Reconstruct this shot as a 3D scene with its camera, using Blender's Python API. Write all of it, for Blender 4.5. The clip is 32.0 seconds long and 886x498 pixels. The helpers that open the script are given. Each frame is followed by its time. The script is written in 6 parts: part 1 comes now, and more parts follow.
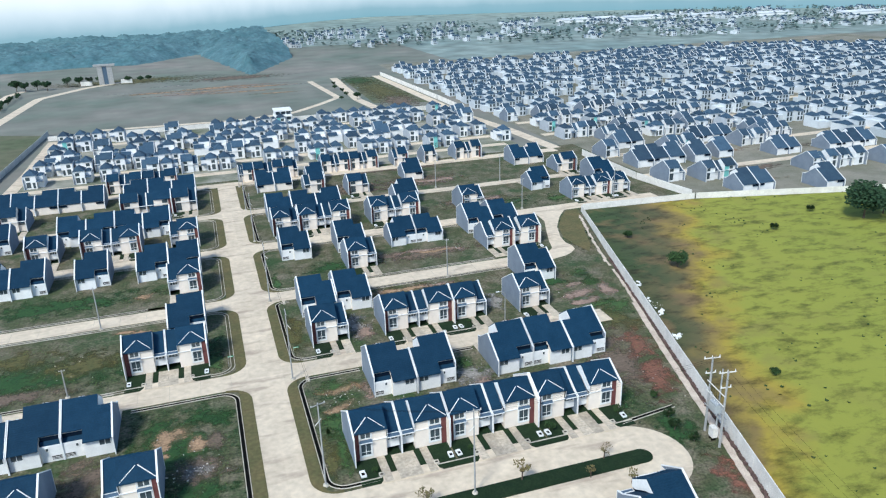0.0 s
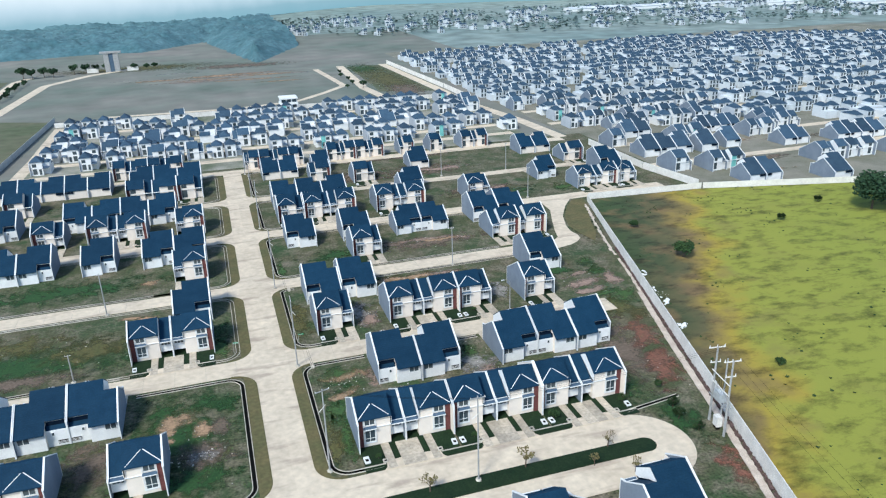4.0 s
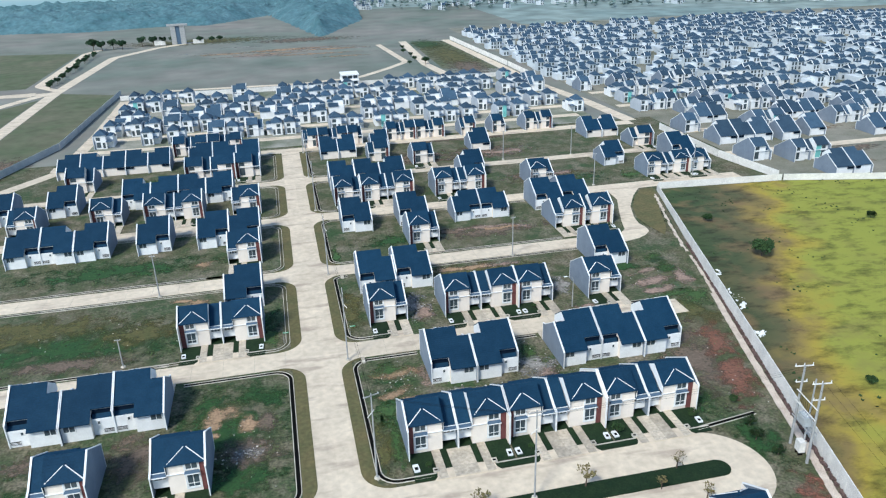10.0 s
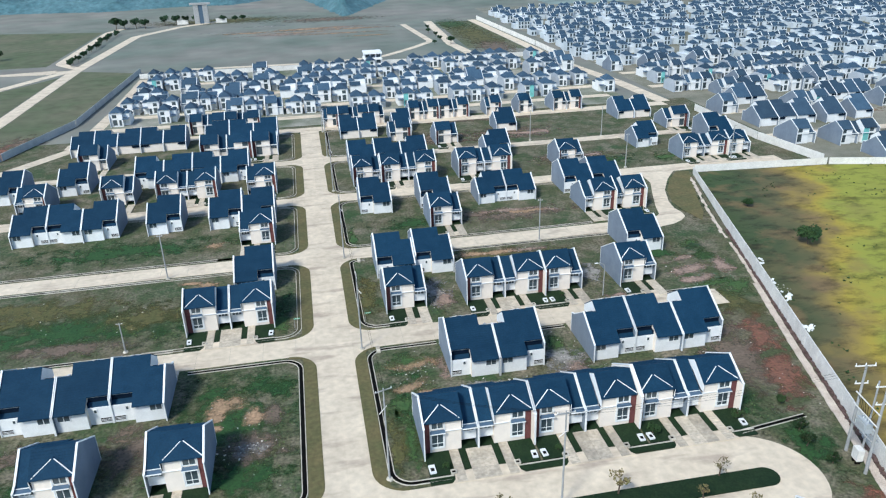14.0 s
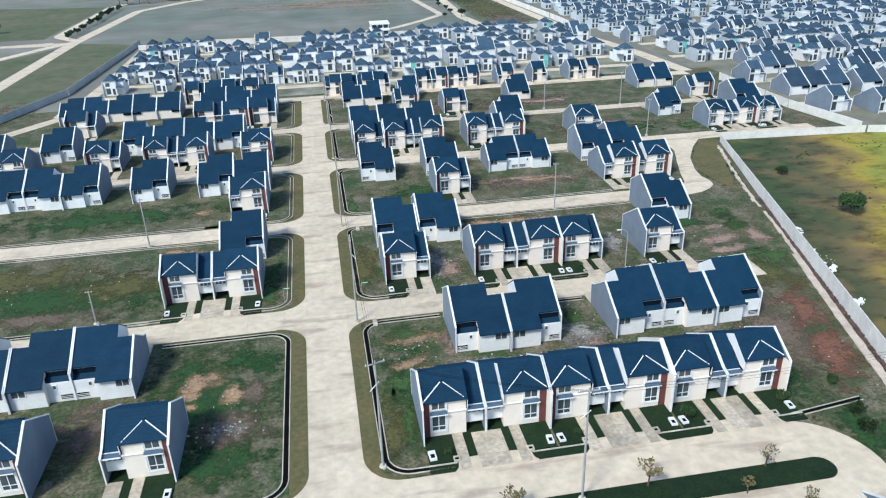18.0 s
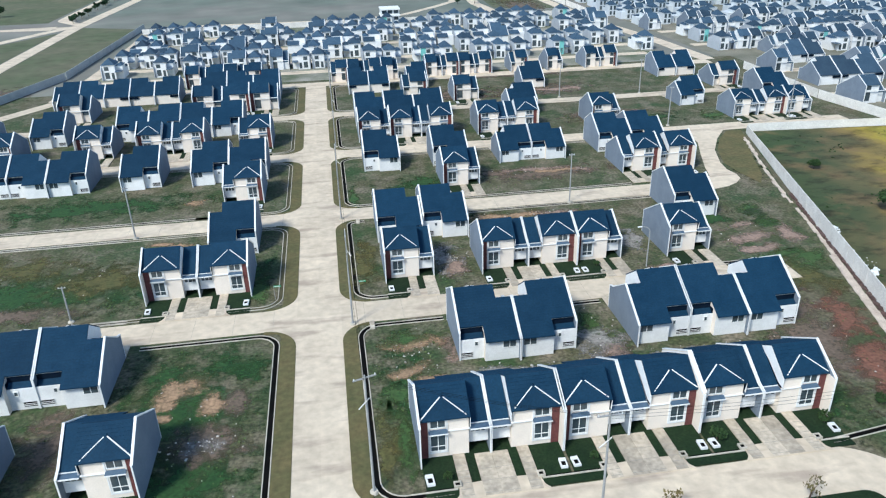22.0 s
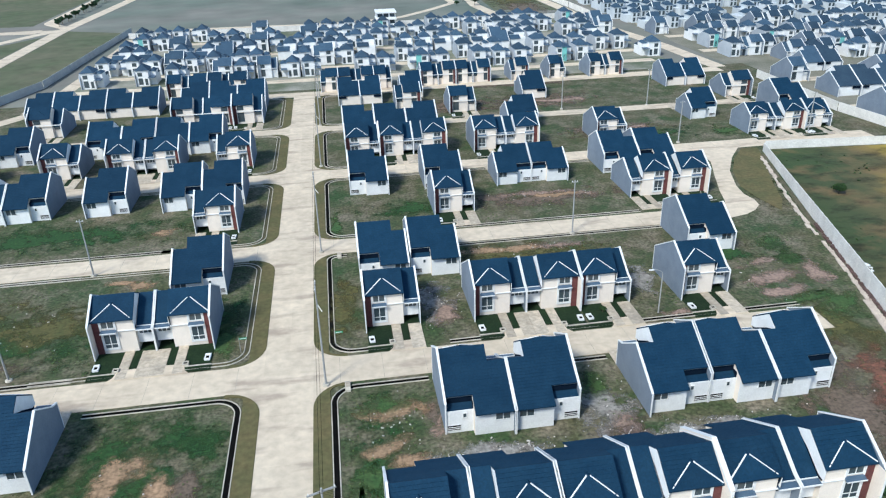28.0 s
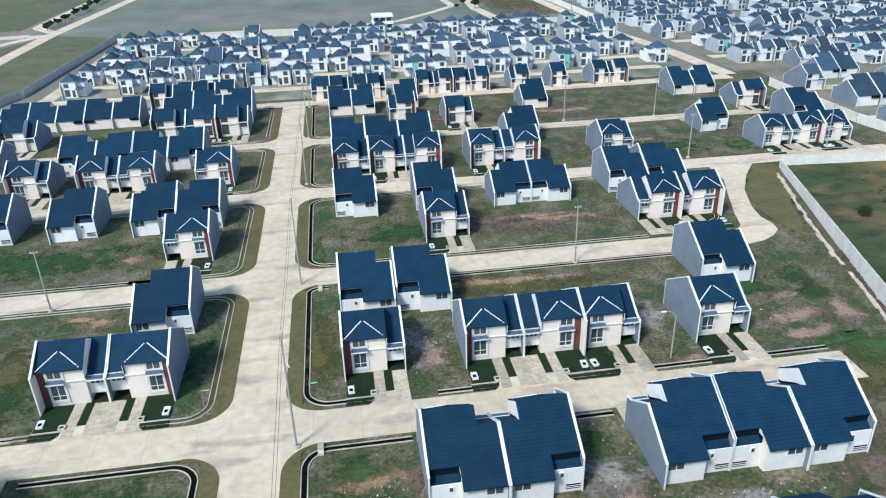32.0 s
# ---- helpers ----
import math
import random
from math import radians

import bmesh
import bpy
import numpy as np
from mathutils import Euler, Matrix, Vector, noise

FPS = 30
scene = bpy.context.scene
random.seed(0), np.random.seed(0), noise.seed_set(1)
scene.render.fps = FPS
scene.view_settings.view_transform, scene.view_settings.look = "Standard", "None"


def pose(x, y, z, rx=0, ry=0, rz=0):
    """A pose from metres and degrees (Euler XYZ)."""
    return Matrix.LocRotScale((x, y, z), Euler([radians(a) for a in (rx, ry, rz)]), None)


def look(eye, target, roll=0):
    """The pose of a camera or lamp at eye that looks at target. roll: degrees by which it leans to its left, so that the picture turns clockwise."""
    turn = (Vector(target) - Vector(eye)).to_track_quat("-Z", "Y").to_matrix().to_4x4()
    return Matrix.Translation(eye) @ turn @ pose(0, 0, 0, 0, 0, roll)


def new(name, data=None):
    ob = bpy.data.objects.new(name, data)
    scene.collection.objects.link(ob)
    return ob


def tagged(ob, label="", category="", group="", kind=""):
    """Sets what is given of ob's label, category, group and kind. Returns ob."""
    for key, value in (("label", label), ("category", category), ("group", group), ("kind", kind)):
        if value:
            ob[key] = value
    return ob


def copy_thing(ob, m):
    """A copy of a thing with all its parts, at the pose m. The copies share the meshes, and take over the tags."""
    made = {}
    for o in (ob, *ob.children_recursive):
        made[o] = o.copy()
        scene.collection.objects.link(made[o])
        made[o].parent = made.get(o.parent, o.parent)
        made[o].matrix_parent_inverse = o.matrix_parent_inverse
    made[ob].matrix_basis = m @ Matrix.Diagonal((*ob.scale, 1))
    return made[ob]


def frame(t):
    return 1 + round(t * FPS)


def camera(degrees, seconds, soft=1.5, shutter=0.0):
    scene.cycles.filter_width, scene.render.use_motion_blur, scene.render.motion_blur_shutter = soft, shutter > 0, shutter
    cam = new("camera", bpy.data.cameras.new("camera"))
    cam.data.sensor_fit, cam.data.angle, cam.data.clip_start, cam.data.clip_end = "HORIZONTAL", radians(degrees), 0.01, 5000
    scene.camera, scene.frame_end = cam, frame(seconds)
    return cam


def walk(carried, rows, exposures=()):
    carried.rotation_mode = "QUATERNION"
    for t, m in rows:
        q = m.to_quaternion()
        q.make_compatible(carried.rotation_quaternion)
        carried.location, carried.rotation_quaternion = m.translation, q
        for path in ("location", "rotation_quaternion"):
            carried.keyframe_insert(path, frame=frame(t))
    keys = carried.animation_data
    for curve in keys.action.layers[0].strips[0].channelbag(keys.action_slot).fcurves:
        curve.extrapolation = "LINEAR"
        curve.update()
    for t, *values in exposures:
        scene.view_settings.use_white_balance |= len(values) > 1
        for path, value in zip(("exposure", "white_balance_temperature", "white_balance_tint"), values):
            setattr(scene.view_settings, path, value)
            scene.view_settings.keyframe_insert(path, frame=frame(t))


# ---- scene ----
cam = camera(62.05, 32.0, soft=1.2)
# seconds, place in metres, yaw, pitch and roll in degrees
ROWS = [
    (0, -13.59, -85.92, 64.67, -18.36, -20.68, 1.66),
    (0.5, -13.49, -85.92, 64.61, -18.95, -20.72, 1.66),
    (1, -13.46, -85.91, 64.55, -19.47, -20.80, 1.66),
    (1.5, -13.41, -85.94, 64.50, -19.90, -20.87, 1.65),
    (2, -13.21, -86.05, 64.42, -20.18, -20.96, 1.59),
    (2.5, -13.31, -86.07, 64.30, -19.85, -21.12, 1.57),
    (3, -13.49, -86.03, 64.29, -19.19, -21.23, 1.58),
    (3.5, -13.52, -85.98, 64.29, -18.50, -21.35, 1.54),
    (5.5, -13.31, -84.96, 64.34, -16.26, -21.82, 1.48),
    (6, -13.16, -84.42, 64.38, -15.88, -21.95, 1.45),
    (6.5, -13.04, -83.87, 64.43, -15.47, -22.08, 1.44),
    (7, -12.91, -83.33, 64.44, -15.10, -22.24, 1.44),
    (7.5, -12.81, -82.69, 64.50, -14.70, -22.39, 1.46),
    (8, -12.64, -81.92, 64.57, -14.34, -22.56, 1.46),
    (8.5, -12.44, -81.10, 64.58, -14.01, -22.73, 1.48),
    (9, -12.24, -80.27, 64.54, -13.69, -22.91, 1.51),
    (9.5, -12.00, -79.38, 64.47, -13.36, -23.06, 1.49),
    (10, -11.78, -78.53, 64.34, -13.03, -23.19, 1.47),
    (10.5, -11.61, -77.66, 64.08, -12.69, -23.30, 1.47),
    (11, -11.47, -76.80, 63.46, -12.38, -23.45, 1.49),
    (11.5, -11.34, -75.87, 62.56, -12.07, -23.66, 1.55),
    (12, -11.16, -74.91, 61.68, -11.77, -23.86, 1.60),
    (12.5, -10.83, -73.90, 61.22, -11.55, -23.94, 1.60),
    (13, -10.49, -73.00, 60.93, -11.38, -24.04, 1.58),
    (13.5, -10.18, -72.11, 60.72, -11.22, -24.15, 1.56),
    (15.5, -9.13, -67.87, 59.16, -10.56, -24.61, 1.54),
    (16, -8.85, -66.61, 57.90, -10.44, -24.72, 1.54),
    (16.5, -8.51, -65.40, 56.55, -10.38, -24.84, 1.53),
    (17, -8.19, -64.19, 55.15, -10.30, -24.96, 1.55),
    (17.5, -7.85, -63.06, 53.77, -10.22, -25.08, 1.59),
    (18, -7.47, -62.08, 52.39, -10.15, -25.19, 1.64),
    (18.5, -7.12, -61.09, 51.17, -9.99, -25.34, 1.68),
    (19, -6.80, -59.97, 50.55, -9.74, -25.40, 1.67),
    (19.5, -6.49, -58.97, 50.21, -9.55, -25.47, 1.62),
    (20, -6.22, -58.06, 49.94, -9.42, -25.55, 1.58),
    (20.5, -5.98, -57.12, 49.69, -9.30, -25.62, 1.55),
    (21, -5.74, -56.13, 49.45, -9.20, -25.67, 1.50),
    (21.5, -5.49, -55.09, 49.25, -9.12, -25.74, 1.45),
    (22, -5.22, -54.02, 49.16, -9.05, -25.80, 1.40),
    (22.5, -4.90, -52.95, 49.10, -9.00, -25.86, 1.39),
    (23, -4.63, -51.90, 49.08, -8.93, -25.90, 1.40),
    (23.5, -4.33, -50.88, 49.07, -8.89, -25.93, 1.40),
    (24, -4.03, -49.87, 49.11, -8.86, -25.94, 1.40),
    (24.5, -3.71, -48.89, 49.18, -8.85, -25.95, 1.40),
    (25, -3.39, -47.94, 49.28, -8.83, -25.97, 1.39),
    (25.5, -3.06, -46.99, 49.39, -8.80, -25.98, 1.38),
    (27.5, -1.73, -42.91, 49.58, -8.83, -25.98, 1.43),
    (28, -1.28, -41.72, 49.63, -8.83, -26.00, 1.45),
    (28.5, -0.84, -40.50, 49.64, -8.81, -26.03, 1.46),
    (29, -0.39, -39.24, 49.62, -8.79, -26.05, 1.46),
    (29.5, 0.04, -37.97, 49.61, -8.73, -26.04, 1.47),
    (30, 0.45, -36.71, 49.56, -8.68, -26.04, 1.48),
    (30.5, 0.87, -35.46, 49.47, -8.66, -26.02, 1.49),
    (31, 1.25, -34.20, 49.41, -8.63, -26.00, 1.51),
    (31.5, 1.61, -32.95, 49.33, -8.62, -25.98, 1.54),
    (32, 2.03, -31.65, 49.30, -8.61, -25.95, 1.55),
]
walk(cam, [(t, pose(x, y, z, 90 + pitch, roll, yaw)) for t, x, y, z, yaw, pitch, roll in ROWS],
     exposures=[(0.0, 0.46, 6000, 5), (32.0, 0.48, 6030, 5)])

# ---- world and sun ----
SUN_AZ, SUN_EL = 226.0, 47.0   # compass degrees (0 = +y, clockwise) and height of the sun
world = bpy.data.worlds.new("sky")
scene.world = world
world.use_nodes = True
wn = world.node_tree
wn.nodes.clear()
sky = wn.nodes.new("ShaderNodeTexSky")
sky.sky_type = "NISHITA"
sky.sun_disc = False
sky.sun_elevation = radians(SUN_EL)
sky.sun_rotation = radians(SUN_AZ)
sky.dust_density = 0.6
sky.ozone_density = 2.0
bg = wn.nodes.new("ShaderNodeBackground")
bg.inputs["Strength"].default_value = 0.15
wo = wn.nodes.new("ShaderNodeOutputWorld")
wn.links.new(sky.outputs[0], bg.inputs[0])
wn.links.new(bg.outputs[0], wo.inputs[0])
sun = new("sun", bpy.data.lights.new("sun", "SUN"))
sun.data.energy = 3.0
sun.data.angle = radians(12)
sun.data.color = (1.0, 0.95, 0.87)
sa, se = radians(SUN_AZ), radians(SUN_EL)
sun.matrix_world = look((0, 0, 0), (-math.sin(sa) * math.cos(se), -math.cos(sa) * math.cos(se), -math.sin(se)))


# ---- materials ----
def material(name, c1, c2, scale=1.0, rough=0.8, fine=0.15, bump=0.0, bscale=8.0, metal=0.0, island=0.0, spec=0.3, coarse=None):
    """Two colours mixed by noise at two scales, with fine bump. c1, c2 linear colours."""
    m = bpy.data.materials.new(name)
    m.use_nodes = True
    nt = m.node_tree
    b = nt.nodes["Principled BSDF"]
    b.inputs["Roughness"].default_value = rough
    b.inputs["Metallic"].default_value = metal
    b.inputs["Specular IOR Level"].default_value = spec
    geo = nt.nodes.new("ShaderNodeNewGeometry")
    n1 = nt.nodes.new("ShaderNodeTexNoise")
    n1.inputs["Scale"].default_value = scale
    n1.inputs["Detail"].default_value = 6
    n1.inputs["Roughness"].default_value = 0.65
    nt.links.new(geo.outputs["Position"], n1.inputs["Vector"])
    ramp = nt.nodes.new("ShaderNodeMapRange")
    ramp.inputs[1].default_value, ramp.inputs[2].default_value = 0.35, 0.65
    nt.links.new(n1.outputs["Fac"], ramp.inputs[0])
    mix = nt.nodes.new("ShaderNodeMix")
    mix.data_type = "RGBA"
    mix.inputs[6].default_value = (*c1, 1)
    mix.inputs[7].default_value = (*c2, 1)
    nt.links.new(ramp.outputs[0], mix.inputs[0])
    out = mix.outputs[2]
    n2 = nt.nodes.new("ShaderNodeTexNoise")
    n2.inputs["Scale"].default_value = bscale
    n2.inputs["Detail"].default_value = 4
    nt.links.new(geo.outputs["Position"], n2.inputs["Vector"])
    hsv = nt.nodes.new("ShaderNodeHueSaturation")
    mr = nt.nodes.new("ShaderNodeMapRange")
    mr.inputs[3].default_value, mr.inputs[4].default_value = 1 - fine * 1.6, 1 + fine * 1.6
    mr.inputs[1].default_value, mr.inputs[2].default_value = 0.25, 0.75
    nt.links.new(n2.outputs["Fac"], mr.inputs[0])
    val = mr.outputs[0]
    if island:
        info = nt.nodes.new("ShaderNodeObjectInfo")
        mi = nt.nodes.new("ShaderNodeMapRange")
        mi.inputs[3].default_value, mi.inputs[4].default_value = 1 - island, 1 + island
        nt.links.new(info.outputs["Random"], mi.inputs[0])
        mul = nt.nodes.new("ShaderNodeMath")
        mul.operation = "MULTIPLY"
        nt.links.new(val, mul.inputs[0])
        nt.links.new(mi.outputs[0], mul.inputs[1])
        val = mul.outputs[0]
    nt.links.new(out, hsv.inputs["Color"])
    nt.links.new(val, hsv.inputs["Value"])
    nt.links.new(hsv.outputs[0], b.inputs["Base Color"])
    if bump:
        bn = nt.nodes.new("ShaderNodeBump")
        bn.inputs["Strength"].default_value = bump
        bn.inputs["Distance"].default_value = 0.1
        nt.links.new(n2.outputs["Fac"], bn.inputs["Height"])
        nt.links.new(bn.outputs[0], b.inputs["Normal"])
    return m


WHITE = material("white_paint", (0.80, 0.80, 0.78), (0.70, 0.70, 0.68), 0.6, 0.7, 0.05, island=0.03)
CREAM = material("cream_plaster", (0.82, 0.73, 0.63), (0.74, 0.66, 0.57), 0.5, 0.8, 0.05, island=0.04)
GREYW = material("grey_side_paint", (0.20, 0.235, 0.28), (0.155, 0.19, 0.235), 0.35, 0.85, 0.07, island=0.06)
ROOF = material("navy_roof_tile", (0.004, 0.026, 0.055), (0.008, 0.035, 0.068), 0.5, 0.75, 0.12, 0.25, 5.0, island=0.12, spec=0.15)
# Paler tile for far houses; distance haze is put into the navy.
ROOF2 = material("hazed_roof_tile", (0.030, 0.058, 0.092), (0.042, 0.076, 0.112), 0.4, 0.75, 0.15, island=0.3, spec=0.2)
BRICK = material("dark_red_cladding", (0.10, 0.035, 0.035), (0.14, 0.05, 0.045), 2.0, 0.8, 0.12)
CANOPY = material("blue_grey_canopy", (0.055, 0.095, 0.14), (0.08, 0.12, 0.17), 1.0, 0.5, 0.08)
# Near-black paint for shaded hollows (drains, vents); also lids, legs and cables.
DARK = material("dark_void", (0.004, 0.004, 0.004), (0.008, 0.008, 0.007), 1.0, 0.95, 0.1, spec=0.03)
CONC = material("pale_concrete_road", (0.63, 0.53, 0.395), (0.53, 0.44, 0.325), 0.16, 0.9, 0.09, 0.15, 0.9, island=0.06)


def smear(m):
    """Grey water smears drawn out across the road."""
    nt = m.node_tree
    hsv = [n for n in nt.nodes if n.type == "HUE_SAT"][0]
    base = hsv.inputs["Color"].links[0].from_socket
    geo = nt.nodes.new("ShaderNodeNewGeometry")
    mp = nt.nodes.new("ShaderNodeMapping")
    mp.inputs["Scale"].default_value = (0.20, 0.85, 1.0)
    nt.links.new(geo.outputs["Position"], mp.inputs["Vector"])
    nz = nt.nodes.new("ShaderNodeTexNoise")
    nz.inputs["Scale"].default_value = 0.55
    nz.inputs["Detail"].default_value = 6
    nt.links.new(mp.outputs[0], nz.inputs["Vector"])
    mr = nt.nodes.new("ShaderNodeMapRange")
    mr.inputs[1].default_value, mr.inputs[2].default_value, mr.inputs[4].default_value = 0.54, 0.67, 0.8
    nt.links.new(nz.outputs["Fac"], mr.inputs[0])
    mix = nt.nodes.new("ShaderNodeMix")
    mix.data_type = "RGBA"
    mix.inputs[7].default_value = (0.37, 0.295, 0.225, 1)
    nt.links.new(mr.outputs[0], mix.inputs[0])
    nt.links.new(base, mix.inputs[6])
    nt.links.new(mix.outputs[2], hsv.inputs["Color"])


smear(CONC)
PAD = material("concrete_drive", (0.52, 0.44, 0.335), (0.36, 0.31, 0.24), 0.45, 0.9, 0.16, 0.1, 2.2, island=0.16)
KERB = material("concrete_kerb", (0.62, 0.56, 0.46), (0.36, 0.33, 0.27), 0.35, 0.9, 0.12)
VERGE = material("dry_olive_verge", (0.135, 0.108, 0.047), (0.088, 0.090, 0.036), 0.22, 0.95, 0.16, 0.4, 1.6)
LAWN = material("dark_green_lawn", (0.005, 0.019, 0.005), (0.012, 0.028, 0.008), 0.5, 0.95, 0.25, 0.5, 4.0, island=0.1)


def lot_grass_mat():
    """Rough lot grass: green and olive at a coarse scale, with bare tan ground breaking through."""
    m = material("rough_lot_grass", (0.031, 0.064, 0.021), (0.092, 0.082, 0.044), 0.10, 0.95, 0.42, 0.7, 2.4)
    nt = m.node_tree
    hsv = [n for n in nt.nodes if n.type == "HUE_SAT"][0]
    base = hsv.inputs["Color"].links[0].from_socket
    geo = nt.nodes.new("ShaderNodeNewGeometry")
    nz = nt.nodes.new("ShaderNodeTexNoise")
    nz.inputs["Scale"].default_value = 0.21
    nz.inputs["Detail"].default_value = 10
    nz.inputs["Roughness"].default_value = 0.76
    nt.links.new(geo.outputs["Position"], nz.inputs["Vector"])
    mr = nt.nodes.new("ShaderNodeMapRange")
    mr.inputs[1].default_value, mr.inputs[2].default_value, mr.inputs[4].default_value = 0.46, 0.66, 0.9
    nt.links.new(nz.outputs["Fac"], mr.inputs[0])
    mix = nt.nodes.new("ShaderNodeMix")
    mix.data_type = "RGBA"
    mix.inputs[7].default_value = (0.20, 0.165, 0.12, 1)
    nt.links.new(mr.outputs[0], mix.inputs[0])
    nt.links.new(base, mix.inputs[6])
    nt.links.new(mix.outputs[2], hsv.inputs["Color"])
    return m


GRASS = lot_grass_mat()
WEED = material("weed_green", (0.055, 0.10, 0.028), (0.10, 0.12, 0.045), 0.3, 0.95, 0.3)
LAND = material("far_scrub_land", (0.122, 0.150, 0.117), (0.205, 0.190, 0.162), 0.012, 0.95, 0.14, 0.0, 0.05)
STEEL = material("grey_pole_concrete", (0.36, 0.36, 0.35), (0.28, 0.28, 0.27), 1.0, 0.8, 0.1)
LEAF = material("leaf_green", (0.016, 0.045, 0.020), (0.028, 0.060, 0.024), 0.7, 0.85, 0.3)
BUSH = material("bush_green", (0.018, 0.046, 0.014), (0.038, 0.072, 0.020), 0.7, 0.9, 0.3)
BARK = material("bark", (0.12, 0.085, 0.06), (0.08, 0.06, 0.045), 3.0, 0.9, 0.2)
TEAL = material("teal_wall_paint", (0.20, 0.52, 0.48), (0.17, 0.45, 0.42), 0.5, 0.8, 0.05)
WALLW = material("weathered_white_wall", (0.76, 0.73, 0.67), (0.62, 0.59, 0.54), 0.35, 0.9, 0.15)
STONE = material("rubble_stone", (0.66, 0.63, 0.58), (0.26, 0.23, 0.20), 1.5, 0.95, 0.3)


def glass_mat():
    m = bpy.data.materials.new("window_glass")
    m.use_nodes = True
    b = m.node_tree.nodes["Principled BSDF"]
    b.inputs["Base Color"].default_value = (0.055, 0.075, 0.085, 1)
    b.inputs["Roughness"].default_value = 0.12
    b.inputs["Specular IOR Level"].default_value = 0.6
    return m


GLASS = glass_mat()


# ---- mesh helpers ----
def mesh_of(name, bm, mat):
    me = bpy.data.meshes.new(name)
    bmesh.ops.recalc_face_normals(bm, faces=bm.faces)
    bm.to_mesh(me)
    bm.free()
    me.materials.append(mat)
    return me


def part(name, bm, mat, parent, label=""):
    ob = new(name, mesh_of(name, bm, mat))
    ob.parent = parent
    if label:
        tagged(ob, label)
    return ob


def piece(name, me, parent, m=None):
    ob = new(name, me)
    ob.parent = parent
    if m is not None:
        ob.matrix_basis = m
    return ob


def thing(name, label, category, group="", kind="", at=(0, 0, 0), turn=0.0):
    ob = new(name)
    ob.matrix_basis = pose(*at, 0, 0, turn)
    return tagged(ob, label, category, group, kind)


def solo(name, bm, mat, label, category, group="", kind=""):
    ob = new(name, mesh_of(name, bm, mat))
    return tagged(ob, label, category, group, kind)


def box(bm, x0, x1, y0, y1, z0, z1):
    v = [bm.verts.new((x, y, z)) for z in (z0, z1) for x, y in ((x0, y0), (x1, y0), (x1, y1), (x0, y1))]
    for f in ((0, 1, 2, 3), (4, 5, 6, 7), (0, 1, 5, 4), (1, 2, 6, 5), (2, 3, 7, 6), (3, 0, 4, 7)):
        bm.faces.new([v[i] for i in f])
    return bm


def prism_x(bm, profile, x0, x1):
    """A closed profile of (y, z) pushed from x0 to x1."""
    a = [bm.verts.new((x0, y, z)) for y, z in profile]
    b = [bm.verts.new((x1, y, z)) for y, z in profile]
    n = len(profile)
    bm.faces.new(a)
    bm.faces.new(b)
    for i in range(n):
        j = (i + 1) % n
        bm.faces.new((a[i], a[j], b[j], b[i]))
    return bm


def prism_z(bm, outline, z0, z1):
    a = [bm.verts.new((x, y, z0)) for x, y in outline]
    b = [bm.verts.new((x, y, z1)) for x, y in outline]
    n = len(outline)
    bm.faces.new(a)
    bm.faces.new(b)
    for i in range(n):
        j = (i + 1) % n
        bm.faces.new((a[i], a[j], b[j], b[i]))
    return bm


def beam(bm, p, q, w, h):
    """A bar from p to q, w wide and h high."""
    p, q = Vector(p), Vector(q)
    d = (q - p).normalized()
    s = d.cross(Vector((0, 0, 1)))
    s = s.normalized() if s.length > 1e-4 else Vector((1, 0, 0))
    u = s.cross(d).normalized()
    v = [bm.verts.new(e + s * a * w / 2 + u * b * h / 2) for e in (p, q) for a, b in ((-1, -1), (1, -1), (1, 1), (-1, 1))]
    for f in ((0, 1, 2, 3), (4, 5, 6, 7), (0, 1, 5, 4), (1, 2, 6, 5), (2, 3, 7, 6), (3, 0, 4, 7)):
        bm.faces.new([v[i] for i in f])
    return bm


def tube(bm, p, q, r0, r1, n=8):
    p, q = Vector(p), Vector(q)
    d = (q - p).normalized()
    s = d.orthogonal().normalized()
    u = d.cross(s)
    a = [bm.verts.new(p + (s * math.cos(k * math.tau / n) + u * math.sin(k * math.tau / n)) * r0) for k in range(n)]
    b = [bm.verts.new(q + (s * math.cos(k * math.tau / n) + u * math.sin(k * math.tau / n)) * r1) for k in range(n)]
    for k in range(n):
        j = (k + 1) % n
        bm.faces.new((a[k], a[j], b[j], b[k]))
    bm.faces.new(a)
    bm.faces.new(b)
    return bm


def rounded(points, r, n=7):
    """A polyline with its inner corners rounded."""
    out = [Vector(points[0])]
    for i in range(1, len(points) - 1):
        a, p, b = (Vector(points[k]) for k in (i - 1, i, i + 1))
        u, w = (a - p).normalized(), (b - p).normalized()
        half = math.acos(max(-1, min(1, u.dot(w)))) / 2
        t = min(r / math.tan(half), (a - p).length * 0.48, (b - p).length * 0.48)
        rr = t * math.tan(half)
        c = p + (u + w).normalized() * (rr / math.sin(half))
        s, e = p + u * t - c, p + w * t - c
        for k in range(n + 1):
            v = s.lerp(e, k / n)
            out.append(c + v.normalized() * rr)
    out.append(Vector(points[-1]))
    return out


